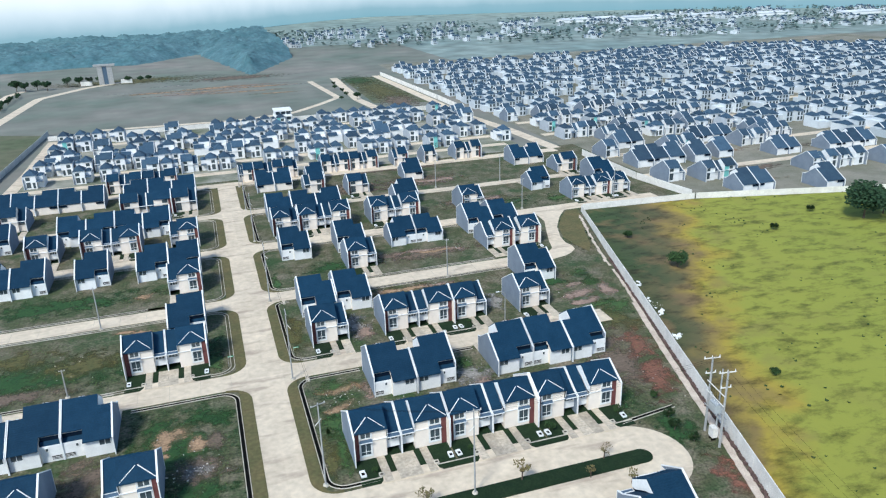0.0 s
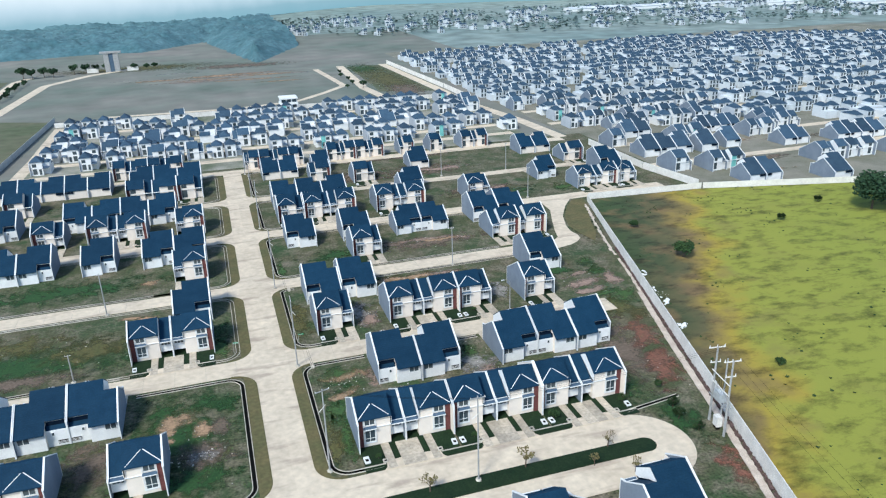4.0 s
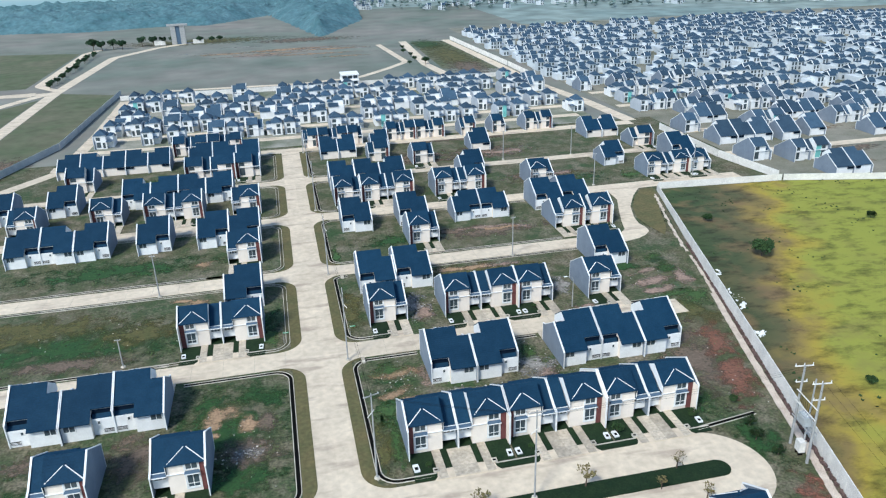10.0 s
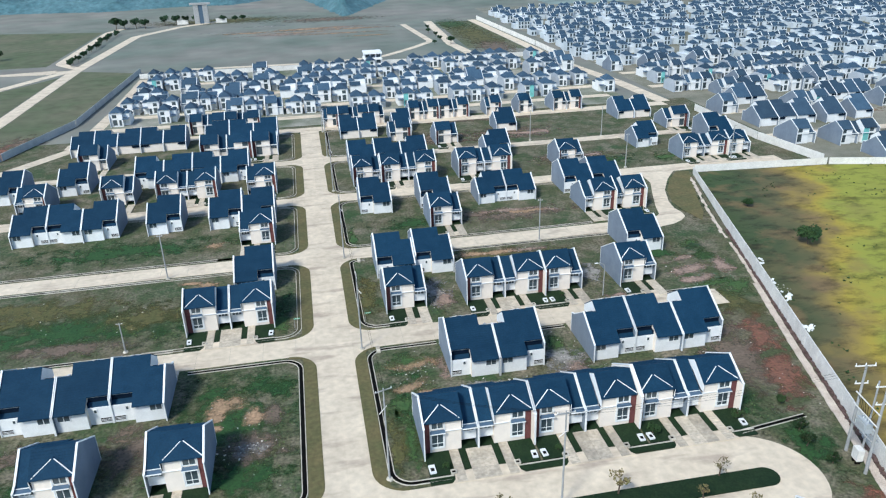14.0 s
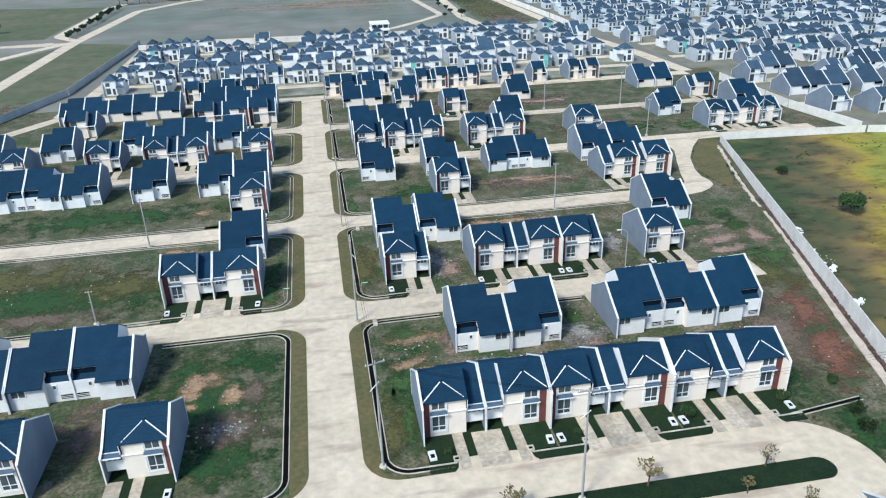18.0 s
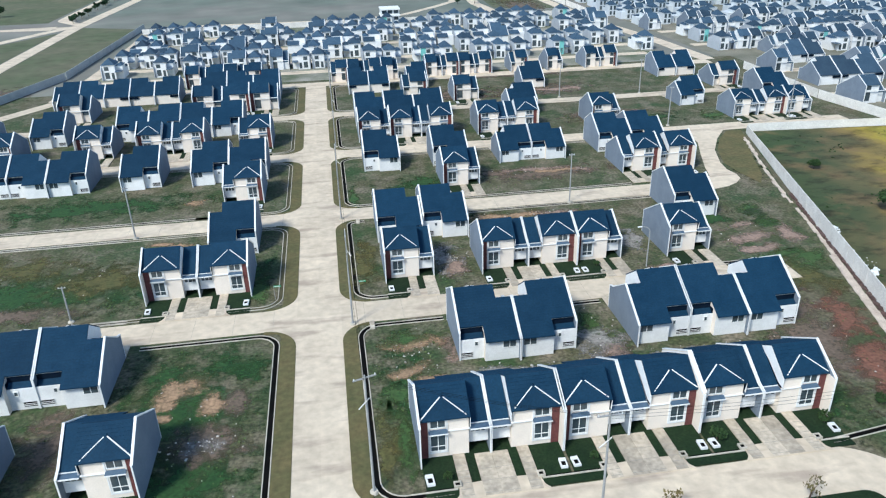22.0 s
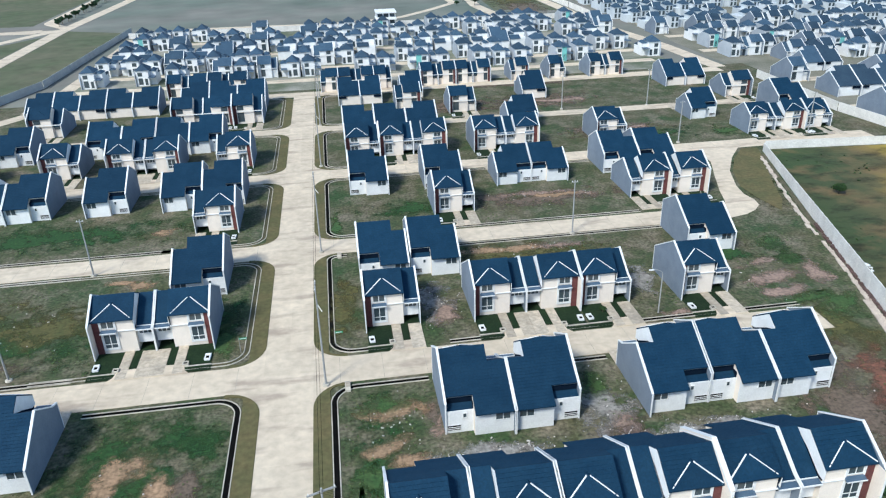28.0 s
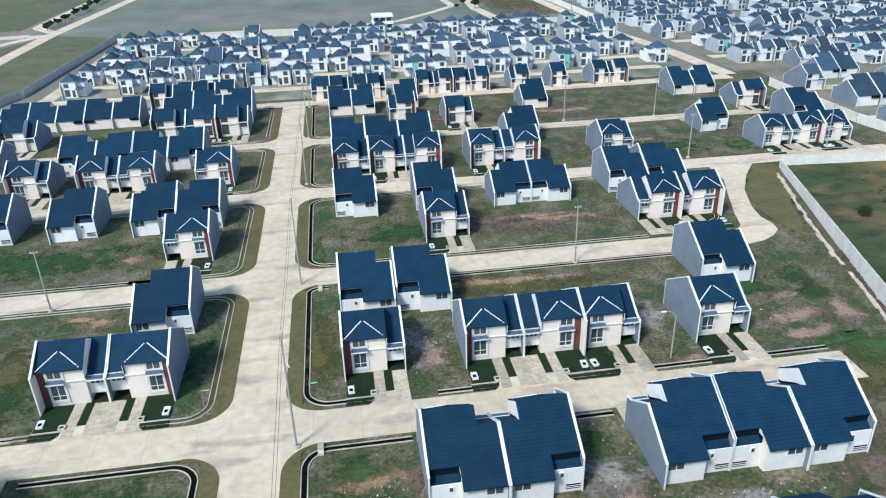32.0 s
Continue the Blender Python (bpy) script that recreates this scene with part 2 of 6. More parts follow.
def ribbon(bm, pts, w0, w1, z0, z1):
    """A band along a flat polyline from offset w0 to w1 (to its left positive), from z0 to z1."""
    rows = []
    n = len(pts)
    for i, p in enumerate(pts):
        d0 = (pts[i] - pts[i - 1]).normalized() if i else None
        d1 = (pts[i + 1] - pts[i]).normalized() if i < n - 1 else None
        d = (d0 + d1).normalized() if d0 and d1 else (d0 or d1)
        nr = Vector((-d.y, d.x))
        k = 1.0 / max(0.5, nr.dot(Vector((-d1.y, d1.x)))) if d0 and d1 else 1.0
        a, b = p + nr * w0 * k, p + nr * w1 * k
        rows.append([bm.verts.new((a.x, a.y, z0)), bm.verts.new((b.x, b.y, z0)), bm.verts.new((b.x, b.y, z1)), bm.verts.new((a.x, a.y, z1))])
    for r, s in zip(rows, rows[1:]):
        for k in range(4):
            j = (k + 1) % 4
            bm.faces.new((r[k], r[j], s[j], s[k]))
    bm.faces.new(rows[0])
    bm.faces.new(rows[-1])
    return bm


# ---- ground and roads ----
def sheet(name, x0, x1, y0, y1, z, mat, label, cat, cells=1, kind="structure"):
    bm = bmesh.new()
    bmesh.ops.create_grid(bm, x_segments=cells, y_segments=cells, size=0.5)
    for v in bm.verts:
        v.co = Vector(((x0 + x1) / 2 + v.co.x * (x1 - x0), (y0 + y1) / 2 + v.co.y * (y1 - y0), z))
    return solo(name, bm, mat, label, cat, kind=kind)


sheet("ground", -3000, 3000, -600, 4000, -0.06, LAND, "dry scrub and bare land reaching the horizon", "ground")
sheet("estate_ground", -98, 122, -150, 168, 0.0, GRASS, "rough patchy grass and soil of empty building lots", "ground")


def slab(name, outline, z, mat, label, cat="road"):
    bm = bmesh.new()
    prism_z(bm, outline, z - 0.12, z)
    return solo(name, bm, mat, label, cat, kind="structure")


STREETS = [(27.4, 32.6, -90, 57), (60.8, 65.8, -90, 60), (94.0, 99.0, -88, 112), (126.0, 130.0, -85, 112), (160.0, 165.0, -82, 112)]
MW, ME = -12.18, -6.5
main_road = thing("main_road", "pale concrete main street through the estate", "road", kind="structure")
bm = bmesh.new()
prism_z(bm, [(MW, -150), (ME, -150), (ME, 165), (MW, 165)], -0.06, 0.049)
part("road_bed", bm, CONC, main_road)
for i, (a, b, xw, xe) in enumerate(STREETS):
    slab("side_road", [(xw, a), (MW, a), (MW, b), (xw, b)], 0.05, CONC, "pale concrete side street between house rows")
    slab("side_road", [(ME, a), (xe, a), (xe, b), (ME, b)], 0.05, CONC, "pale concrete side street between house rows")


def fillet(cx, cy, sx, sy, r=4.0):
    """The rounded corner between two roads: corner at (cx, cy), lot on the side sx, sy."""
    pts = [(cx, cy)]
    for k in range(9):
        a = k / 8 * math.pi / 2
        pts.append((cx + sx * (r - r * math.sin(a)), cy + sy * (r - r * math.cos(a))))
    slab("road_corner", pts, 0.046, CONC, "rounded concrete street corner")


for a, b, xw, xe in STREETS:
    for y, sy in ((a, -1), (b, 1)):
        if y < 160:
            fillet(MW, y, -1, sy)
            fillet(ME, y, 1, sy)
# joints between the cast slabs
bm = bmesh.new()
for a, b, xw, xe in STREETS:
    for k in range(int((xe - ME) / 5)):
        box(bm, ME + 3 + k * 5.0, ME + 3.04 + k * 5.0, a + 0.1, b - 0.1, 0.045, 0.053)
    for k in range(int((MW - xw) / 5)):
        box(bm, MW - 3 - k * 5.0, MW - 2.96 - k * 5.0, a + 0.1, b - 0.1, 0.045, 0.053)
solo("road_joints", bm, material("joint_filler", (0.42, 0.37, 0.30), (0.30, 0.26, 0.21), 0.15, 0.95, 0.2), "dark joint lines between concrete road slabs", "road", kind="stuff")
# boulevard with its median and turning circle
BN, BS = -4.9, -18.6
slab("boulevard", [(ME, BN), (30, BN), (34, BN + 0.35)] + [(37.6 + 7.6 * math.sin(radians(a)), -11.9 + 7.6 * math.cos(radians(a))) for a in range(0, 181, 10)] + [(33, BS - 0.3), (ME, BS)], 0.05, CONC, "pale concrete cul-de-sac street with turning end")
slab("side_road", [(-90, -11), (MW, -11), (MW, -6.0), (-90, -6.0)], 0.05, CONC, "pale concrete side street between house rows")
for cx, cy, sx, sy in ((ME, BN, 1, 1), (ME, BS, 1, -1), (MW, -6.0, -1, 1), (MW, -11, -1, -1)):
    fillet(cx, cy, sx, sy)
bm = bmesh.new()
ribbon(bm, [Vector(p) for p in ((-3, -11.9), (10, -11.8), (24, -11.8), (38.5, -11.9))], -1.5, 1.5, 0.0, 0.16)
tube(bm, (38.5, -11.9, 0.0), (38.5, -11.9, 0.165), 1.5, 1.5, 20)
solo("median_lawn", bm, LAWN, "mown green grass strip between the lanes", "median", kind="structure")
# loop road at the east end
slab("loop_road", [(58, 60.8), (61.0, 60.9), (64.6, 61.8), (66.9, 63.2), (68.6, 65.0), (69.0, 67.2), (68.6, 70.0), (69.3, 74.0), (72.0, 81.4), (76.3, 88.6), (80.5, 94.0), (71.6, 94.0), (71.0, 87.0), (68.0, 79.6), (65.2, 72.2), (63.8, 67.6), (62.0, 65.9), (58, 65.8)], 0.047, CONC, "curving concrete loop road at the estate edge")
slab("verge", [(70.0, 68.2), (71.0, 62.0), (73.6, 66.2), (77.2, 76.0), (82.0, 86.5), (84.2, 93.0), (80.8, 93.2), (76.7, 88.3), (72.5, 81.2), (69.9, 73.6)], 0.036, VERGE, "dry olive-brown grass verge beside the street", "verge")


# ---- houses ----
# Near-black paint that stands in for shade in yards and roof steps.
YARD = material("shade_black", (0.004, 0.010, 0.020), (0.006, 0.013, 0.026), 1.0, 0.9, 0.1, spec=0.05)
UW = 7.0
FY, EAVE, RIDGE_Y, RIDGE_Z, DEPTH, REAR_Z = 1.0, 4.92, 3.6, 6.78, 10.0, 2.95   # front wall, its eave, ridge, depth, rear eave
WB = 4.9
RS = (RIDGE_Z - REAR_Z) / (DEPTH - RIDGE_Y)
FS = (RIDGE_Z - EAVE) / (RIDGE_Y - FY)
NR_Y = 5.25
NR_Z = RIDGE_Z - (NR_Y - RIDGE_Y) * RS


def rear_z(y):
    return RIDGE_Z - (y - RIDGE_Y) * RS


def window(parent, x0, x1, z0, z1, y, cols, rows, out=-1):
    """A framed window in a wall at y; out is the side that it faces."""
    bm = bmesh.new()
    f, d = 0.09, 0.07 * out
    ya, yb = sorted((y - 0.02 * out, y + d))
    box(bm, x0, x1, ya, yb, z0, z0 + f), box(bm, x0, x1, ya, yb, z1 - f, z1)
    box(bm, x0, x0 + f, ya, yb, z0 + f, z1 - f), box(bm, x1 - f, x1, ya, yb, z0 + f, z1 - f)
    for k in range(1, cols):
        x = x0 + (x1 - x0) * k / cols
        box(bm, x - 0.035, x + 0.035, ya, yb, z0 + f, z1 - f)
    w = part("window", bm, WHITE, parent, "white framed window")
    bm = bmesh.new()
    yc = y + 0.035 * out
    ya, yb = sorted((y + 0.012 * out, yc))
    box(bm, x0 + f, x1 - f, ya, yb, z0 + f, z1 - f)
    part("pane", bm, GLASS, w, "dark glass pane")
    return w


CUT, YARD_Y, BACK_Y = 8.2, 8.9, 9.6   # roof edge over the yard, yard wall, main rear wall


def build_house():
    """A narrow two-storey terrace unit: x 0 to 7, front at y 0 facing -y; wide bay at x 0, recessed bay at x 7."""
    h = thing("terrace_house", "white two-storey terrace house with navy tiled roof", "house", "terrace houses")
    bm = bmesh.new()
    prism_x(bm, [(FY, 0), (FY, EAVE - 0.16), (RIDGE_Y, RIDGE_Z - 0.15), (7.98, rear_z(7.98) - 0.15), (7.98, 0)], 0.1, 2.9)
    part("wall", bm, CREAM, h, "cream plastered wall")
    bm = bmesh.new()
    prism_x(bm, [(FY, 0), (FY, EAVE - 0.16), (RIDGE_Y, RIDGE_Z - 0.15), (BACK_Y, rear_z(BACK_Y) - 0.15), (BACK_Y, 0)], 2.905, WB)
    part("wall", bm, CREAM, h, "cream plastered wall")
    bm = bmesh.new()
    prism_x(bm, [(1.6, 0.85), (1.6, 3.26), (NR_Y, NR_Z - 0.14), (BACK_Y, rear_z(BACK_Y) - 0.15), (BACK_Y, 0), (3.4, 0), (3.4, 0.85)], WB + 0.004, UW - 0.1)
    part("wall", bm, WHITE, h, "white plastered wall")
    # rear skin, whiter, and the yard wall set back beside it
    bm = bmesh.new()
    box(bm, 2.92, UW - 0.1, BACK_Y + 0.003, BACK_Y + 0.05, 0, rear_z(BACK_Y) - 0.2)
    part("rear_wall", bm, WHITE, h)
    bm = bmesh.new()
    box(bm, 0.1, 2.9, YARD_Y - 0.12, YARD_Y, 0, 2.66)
    yw = part("yard_wall", bm, WHITE, h, "white yard wall behind the house")
    # Black skins put the yard's shade into its back and side.
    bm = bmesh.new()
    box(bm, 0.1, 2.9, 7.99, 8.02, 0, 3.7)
    part("yard_back_shade", bm, YARD, h)
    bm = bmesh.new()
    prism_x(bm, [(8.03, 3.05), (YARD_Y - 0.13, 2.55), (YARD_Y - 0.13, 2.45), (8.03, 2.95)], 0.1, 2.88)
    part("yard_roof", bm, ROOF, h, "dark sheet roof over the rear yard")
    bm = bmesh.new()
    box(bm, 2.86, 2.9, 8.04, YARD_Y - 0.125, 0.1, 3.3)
    part("yard_side_shade", bm, YARD, h)
    bm = bmesh.new()
    box(bm, 0.22, 1.55, YARD_Y + 0.002, YARD_Y + 0.05, 0.35, 0.98)
    vent = part("vent_opening", bm, DARK, yw, "dark slatted opening low in the wall")
    bm = bmesh.new()
    for z in (0.30, 0.50, 0.70, 0.97):
        box(bm, 0.18, 1.6, YARD_Y + 0.052, YARD_Y + 0.085, z, z + 0.055)
    part("louvre", bm, WHITE, vent)
    window(h, 1.75, 2.25, 1.75, 2.4, YARD_Y + 0.004, 1, 1, 1)
    # roofs
    t = 0.14
    xr = WB + 0.135
    bm = bmesh.new()
    plan = [(0.09, RIDGE_Y), (xr, RIDGE_Y), (xr, NR_Y), (UW - 0.09, NR_Y), (UW - 0.09, DEPTH + 0.12), (2.9, DEPTH + 0.12), (2.9, CUT), (0.09, CUT)]
    top = [bm.verts.new((x, y, rear_z(y))) for x, y in plan]
    low_edge = [bm.verts.new((x, y, rear_z(y) - t)) for x, y in plan]
    bm.faces.new(top), bm.faces.new(low_edge)
    for k in range(len(plan)):
        j = (k + 1) % len(plan)
        bm.faces.new((top[k], top[j], low_edge[j], low_edge[k]))
    rr = part("rear_roof", bm, ROOF, h, "long navy tiled rear roof slope")
    bm = bmesh.new()
    for k in range(1, 22):
        y = RIDGE_Y + k * 0.305
        x1 = xr if y < NR_Y else UW - 0.09
        x0 = 0.09 if y < CUT - 0.05 else 2.9
        beam(bm, (x0, y, rear_z(y) + 0.004), (x1, y, rear_z(y) + 0.004), 0.05, 0.008)
    part("tile_course", bm, ROOF, rr)
    bm = bmesh.new()
    ye = FY - 0.32
    ze = EAVE - 0.32 * FS
    prism_x(bm, [(RIDGE_Y, RIDGE_Z + 0.002), (ye, ze), (ye, ze - t), (RIDGE_Y, RIDGE_Z - t)], 0.09, xr)
    fr = part("front_roof", bm, ROOF, h, "navy tiled front roof slope")
    bm = bmesh.new()
    for k in range(1, 10):
        y = RIDGE_Y - k * 0.305
        z = EAVE + (y - FY) * FS + 0.004
        beam(bm, (0.09, y, z), (xr, y, z), 0.05, 0.008)
    part("tile_course", bm, ROOF, fr)
    bm = bmesh.new()
    prism_x(bm, [(NR_Y, NR_Z + 0.002), (1.45, 3.3), (1.45, 3.3 - t), (NR_Y, NR_Z - t)], WB + 0.14, UW - 0.09)
    part("recess_roof", bm, ROOF, h, "lower navy roof over the recessed bay")
    bm = bmesh.new()
    beam(bm, (WB + 0.15, 1.39, 3.30), (UW - 0.1, 1.39, 3.30), 0.09, 0.07)
    part("gutter", bm, WHITE, h, "white gutter")
    bm = bmesh.new()
    prism_x(bm, [(1.33, 3.24), (FY - 0.28, 3.14), (FY - 0.28, 3.06), (1.33, 3.14)], WB + 0.13, UW - 0.1)
    part("porch_canopy", bm, CANOPY, h, "grey-blue porch canopy")
    # small hip on the wide bay
    ax, ay, az = 0.09 + (WB - 0.09) / 2, 2.34, 6.14
    yb = FY + (az - EAVE) / FS
    bm = bmesh.new()
    a, b = bm.verts.new((0.12, ye, ze + 0.01)), bm.verts.new((WB - 0.03, ye, ze + 0.01))
    c, d = bm.verts.new((ax, ay, az)), bm.verts.new((ax, yb, az))
    e = bm.verts.new((ax, FY + 0.2, EAVE))
    bm.faces.new((a, b, c)), bm.faces.new((a, c, d)), bm.faces.new((b, d, c)), bm.faces.new((a, d, e)), bm.faces.new((b, e, d)), bm.faces.new((a, e, b))
    hip = part("hip_roof", bm, ROOF, h, "small hipped navy roof over the bay")
    # white capping on both hips, stopping short of the eave
    for x, runs, w in ((0.12, ((0.05, 0.97),), 0.12), (WB - 0.03, ((0.09, 0.15), (0.19, 0.96)), 0.09)):
        p, q = Vector((x, ye, ze + 0.035)), Vector((ax + (0.06 if x > ax else -0.06), ay - 0.02, az + 0.03))
        bm = bmesh.new()
        for u0, u1 in runs:
            beam(bm, p.lerp(q, u0), p.lerp(q, u1), w, 0.06)
        part("ridge_cap", bm, WHITE, hip, "white ridge capping")
    # side walls with white copings: high beside the wide bay, lower beside the recess
    he, le = YARD_Y + 0.06, DEPTH + 0.2
    high = [(-0.32, 0), (-0.32, 4.6), (RIDGE_Y, RIDGE_Z + 0.10), (he, rear_z(he) + 0.10), (he, 0)]
    low = [(0.6, 0), (0.6, 3.25), (1.7, 3.6), (NR_Y, NR_Z + 0.08), (le, rear_z(le) + 0.08), (le, 0)]
    for x0, prof in ((0.0, high), (UW - 0.09, low)):
        bm = bmesh.new()
        prism_x(bm, prof, x0 + 0.004, x0 + 0.086)
        sw = part("side_wall", bm, GREYW, h, "grey painted party wall")
        bm = bmesh.new()
        for p, q in zip(prof[:-1], prof[1:]):
            if p[0] != q[0]:
                beam(bm, (x0 + 0.045, p[0], p[1] + 0.02), (x0 + 0.045, q[0], q[1] + 0.02), 0.24, 0.12)
        for p in prof[2:-2]:
            box(bm, x0 - 0.075, x0 + 0.165, p[0] - 0.06, p[0] + 0.06, p[1] - 0.03, p[1] + 0.075)
        part("coping", bm, WHITE, sw, "white coping along the roof edge")
        bm = bmesh.new()
        yp = prof[0][0]
        box(bm, x0 - 0.02, x0 + 0.11, yp - 0.10, yp - 0.004, 0, prof[1][1] + 0.05)
        part("end_pier", bm, WHITE, sw)
        yq = prof[-1][0]
        bm = bmesh.new()
        box(bm, x0 - 0.03, x0 + 0.12, yq + 0.004, yq + 0.08, 0, prof[-2][1] + 0.04)
        part("end_pier", bm, WHITE, sw)
    # cream inner faces of the walls that flank the front
    bm = bmesh.new()
    box(bm, 0.09, 0.135, -0.318, FY - 0.006, 0.0, 4.5)
    part("pier_face", bm, CREAM, h)
    # Shade below the roof step, painted as a dark wall foot.
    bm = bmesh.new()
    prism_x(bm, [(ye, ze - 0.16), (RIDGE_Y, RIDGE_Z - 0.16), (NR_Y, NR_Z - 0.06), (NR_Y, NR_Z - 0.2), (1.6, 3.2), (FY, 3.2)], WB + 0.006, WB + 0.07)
    part("step_wall", bm, YARD, h, "wall foot between the two roof levels, painted dark as shade")
    bm = bmesh.new()
    prism_x(bm, [(ye, 3.45), (ye, ze - 0.145), (RIDGE_Y, RIDGE_Z - 0.145), (NR_Y, NR_Z - 0.145), (NR_Y - 0.1, NR_Z - 0.25), (RIDGE_Y, 4.9), (1.5, 3.6)], WB + 0.074, WB + 0.125)
    part("step_fascia", bm, WHITE, h, "white face of the roof step")
    # front details
    bm = bmesh.new()
    box(bm, 0.14, 0.92, FY - 0.045, FY - 0.004, 0.02, EAVE - 0.3)
    part("cladding", bm, BRICK, h, "dark red cladding strip")
    bm = bmesh.new()
    box(bm, 0.95, 2.85, FY - 0.10, FY - 0.004, 0.55, 0.71), box(bm, 0.95, 2.85, FY - 0.10, FY - 0.004, EAVE - 0.36, EAVE - 0.26)
    box(bm, 0.95, 1.07, FY - 0.10, FY - 0.004, 0.715, EAVE - 0.365), box(bm, 2.73, 2.85, FY - 0.10, FY - 0.004, 0.715, EAVE - 0.365)
    part("window_surround", bm, WHITE, h, "white window surround")
    lw = window(h, 1.12, 2.68, 0.75, 2.75, FY - 0.004, 2, 1)
    bm = bmesh.new()
    box(bm, 1.2, 2.6, FY - 0.075, FY - 0.04, 1.33, 1.40)
    part("transom", bm, WHITE, lw)
    window(h, 1.12, 2.68, 3.52, 4.5, FY - 0.004, 2, 1)
    bm = bmesh.new()
    prism_x(bm, [(FY - 0.012, 3.34), (FY - 0.50, 3.12), (FY - 0.50, 3.05), (FY - 0.012, 3.05)], 0.98, 2.82)
    part("window_hood", bm, CANOPY, h, "grey-blue hood over the window")
    bm = bmesh.new()
    box(bm, 2.83, WB + 0.1, FY - 0.16, FY - 0.004, 3.06, 3.15)
    box(bm, 0.95, 2.85, FY - 0.56, FY - 0.505, 3.03, 3.14)
    box(bm, WB + 0.13, UW - 0.1, FY - 0.35, FY - 0.285, 3.02, 3.16)
    part("canopy_edge", bm, WHITE, h, "white canopy edge over the entrance")
    window(h, WB + 0.2, 6.7, 2.05, 2.78, 1.59, 3, 1)
    # rear window
    window(h, 4.95, 6.6, 1.6, 2.68, BACK_Y + 0.052, 2, 1, 1)
    return h


def build_slope_house(teal=False, near=False):
    """The far twin of the terrace unit: hipped wide bay at x 0, lower recessed bay, white copings."""
    h = thing("terrace_house_plain", "white terrace house with steep dark blue roof", "house", "terrace houses farther off")
    bm = bmesh.new()
    prism_x(bm, [(FY, 0), (FY, EAVE - 0.16), (RIDGE_Y, RIDGE_Z - 0.15), (DEPTH, REAR_Z - 0.15), (DEPTH, 0)], 0.11, WB)
    prism_x(bm, [(1.6, 0), (1.6, 2.66), (NR_Y, NR_Z - 0.14), (DEPTH, REAR_Z - 0.15), (DEPTH, 0)], WB + 0.004, UW - 0.11)
    part("wall", bm, CREAM if near else WHITE, h)
    t = 0.14
    ye, ze = FY - 0.32, EAVE - 0.32 * FS
    bm = bmesh.new()
    prism_x(bm, [(RIDGE_Y, RIDGE_Z), (DEPTH + 0.25, rear_z(DEPTH + 0.25)), (DEPTH + 0.25, rear_z(DEPTH + 0.25) - t), (RIDGE_Y, RIDGE_Z - t), (ye, ze - t), (ye, ze)], 0.11, WB)
    prism_x(bm, [(NR_Y, NR_Z), (DEPTH + 0.25, rear_z(DEPTH + 0.25)), (DEPTH + 0.25, rear_z(DEPTH + 0.25) - t), (NR_Y, NR_Z - t), (1.45, 2.68 - t), (1.45, 2.68)], WB + 0.002, UW - 0.11)
    ax = 0.09 + (WB - 0.09) / 2
    v = [bm.verts.new(p) for p in ((0.14, ye, ze + 0.01), (WB - 0.03, ye, ze + 0.01), (ax, 2.3, 6.1), (ax, FY + (6.1 - EAVE) / FS, 6.1))]
    bm.faces.new((v[0], v[1], v[2])), bm.faces.new((v[0], v[2], v[3])), bm.faces.new((v[1], v[3], v[2]))
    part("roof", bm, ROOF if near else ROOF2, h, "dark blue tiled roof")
    high = [(-0.32, 0), (-0.32, 4.75), (RIDGE_Y, RIDGE_Z + 0.07), (DEPTH + 0.75, rear_z(DEPTH + 0.75) + 0.07), (DEPTH + 0.75, 0)]
    low = [(0.5, 0), (0.5, 3.2), (1.7, 3.3), (NR_Y, NR_Z + 0.06), (DEPTH + 0.75, rear_z(DEPTH + 0.75) + 0.07), (DEPTH + 0.75, 0)]
    for x0, prof in ((0.0, high), (6.89, low)):
        bm = bmesh.new()
        prism_x(bm, prof, x0, x0 + 0.108)
        sw = part("side_wall", bm, GREYW, h, "grey side wall")
        bm = bmesh.new()
        for p, q in zip(prof[:-1], prof[1:]):
            beam(bm, (x0 + 0.054, p[0], p[1] + 0.02), (x0 + 0.054, q[0], q[1] + 0.02), 0.2, 0.11)
        part("coping", bm, WHITE, sw)
    bm = bmesh.new()
    box(bm, 0.95, UW - 0.1, FY - 0.42, FY - 0.30, 3.08, 3.24)
    part("canopy_edge", bm, WHITE, h)
    for x0, x1, z0, z1 in ((1.1, 2.6, 0.6, 2.8), (1.1, 2.6, 3.4, 4.4)):
        bm = bmesh.new()
        box(bm, x0, x1, FY - 0.06, FY - 0.004, z0, z1)
        part("window", bm, GLASS, h, "dark window")
    if near:
        bm = bmesh.new()
        box(bm, 0.14, 0.92, FY - 0.045, FY - 0.004, 0.02, EAVE - 0.3)
        part("cladding", bm, BRICK, h, "dark red cladding strip")
        bm = bmesh.new()
        box(bm, WB + 0.2, 6.7, 1.53, 1.596, 1.9, 2.6)
        part("window", bm, GLASS, h, "dark window")
        tagged(h, "cream and white terrace house with navy roof", group="terrace houses")
    if teal:
        bm = bmesh.new()
        box(bm, 2.8, WB - 0.1, FY - 0.06, FY - 0.004, 0.1, 4.8)
        part("painted_panel", bm, TEAL, h, "teal painted front panel")
        tagged(h, "white and teal terrace house with dark blue roof")
    # A raised dark panel paints the shaded yard gap; nothing is cut out.
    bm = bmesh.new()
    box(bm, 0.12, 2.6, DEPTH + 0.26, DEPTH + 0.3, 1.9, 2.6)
    part("rear_shade_panel", bm, YARD, h, "dark panel painting the shaded yard gap under the eave")
    return h


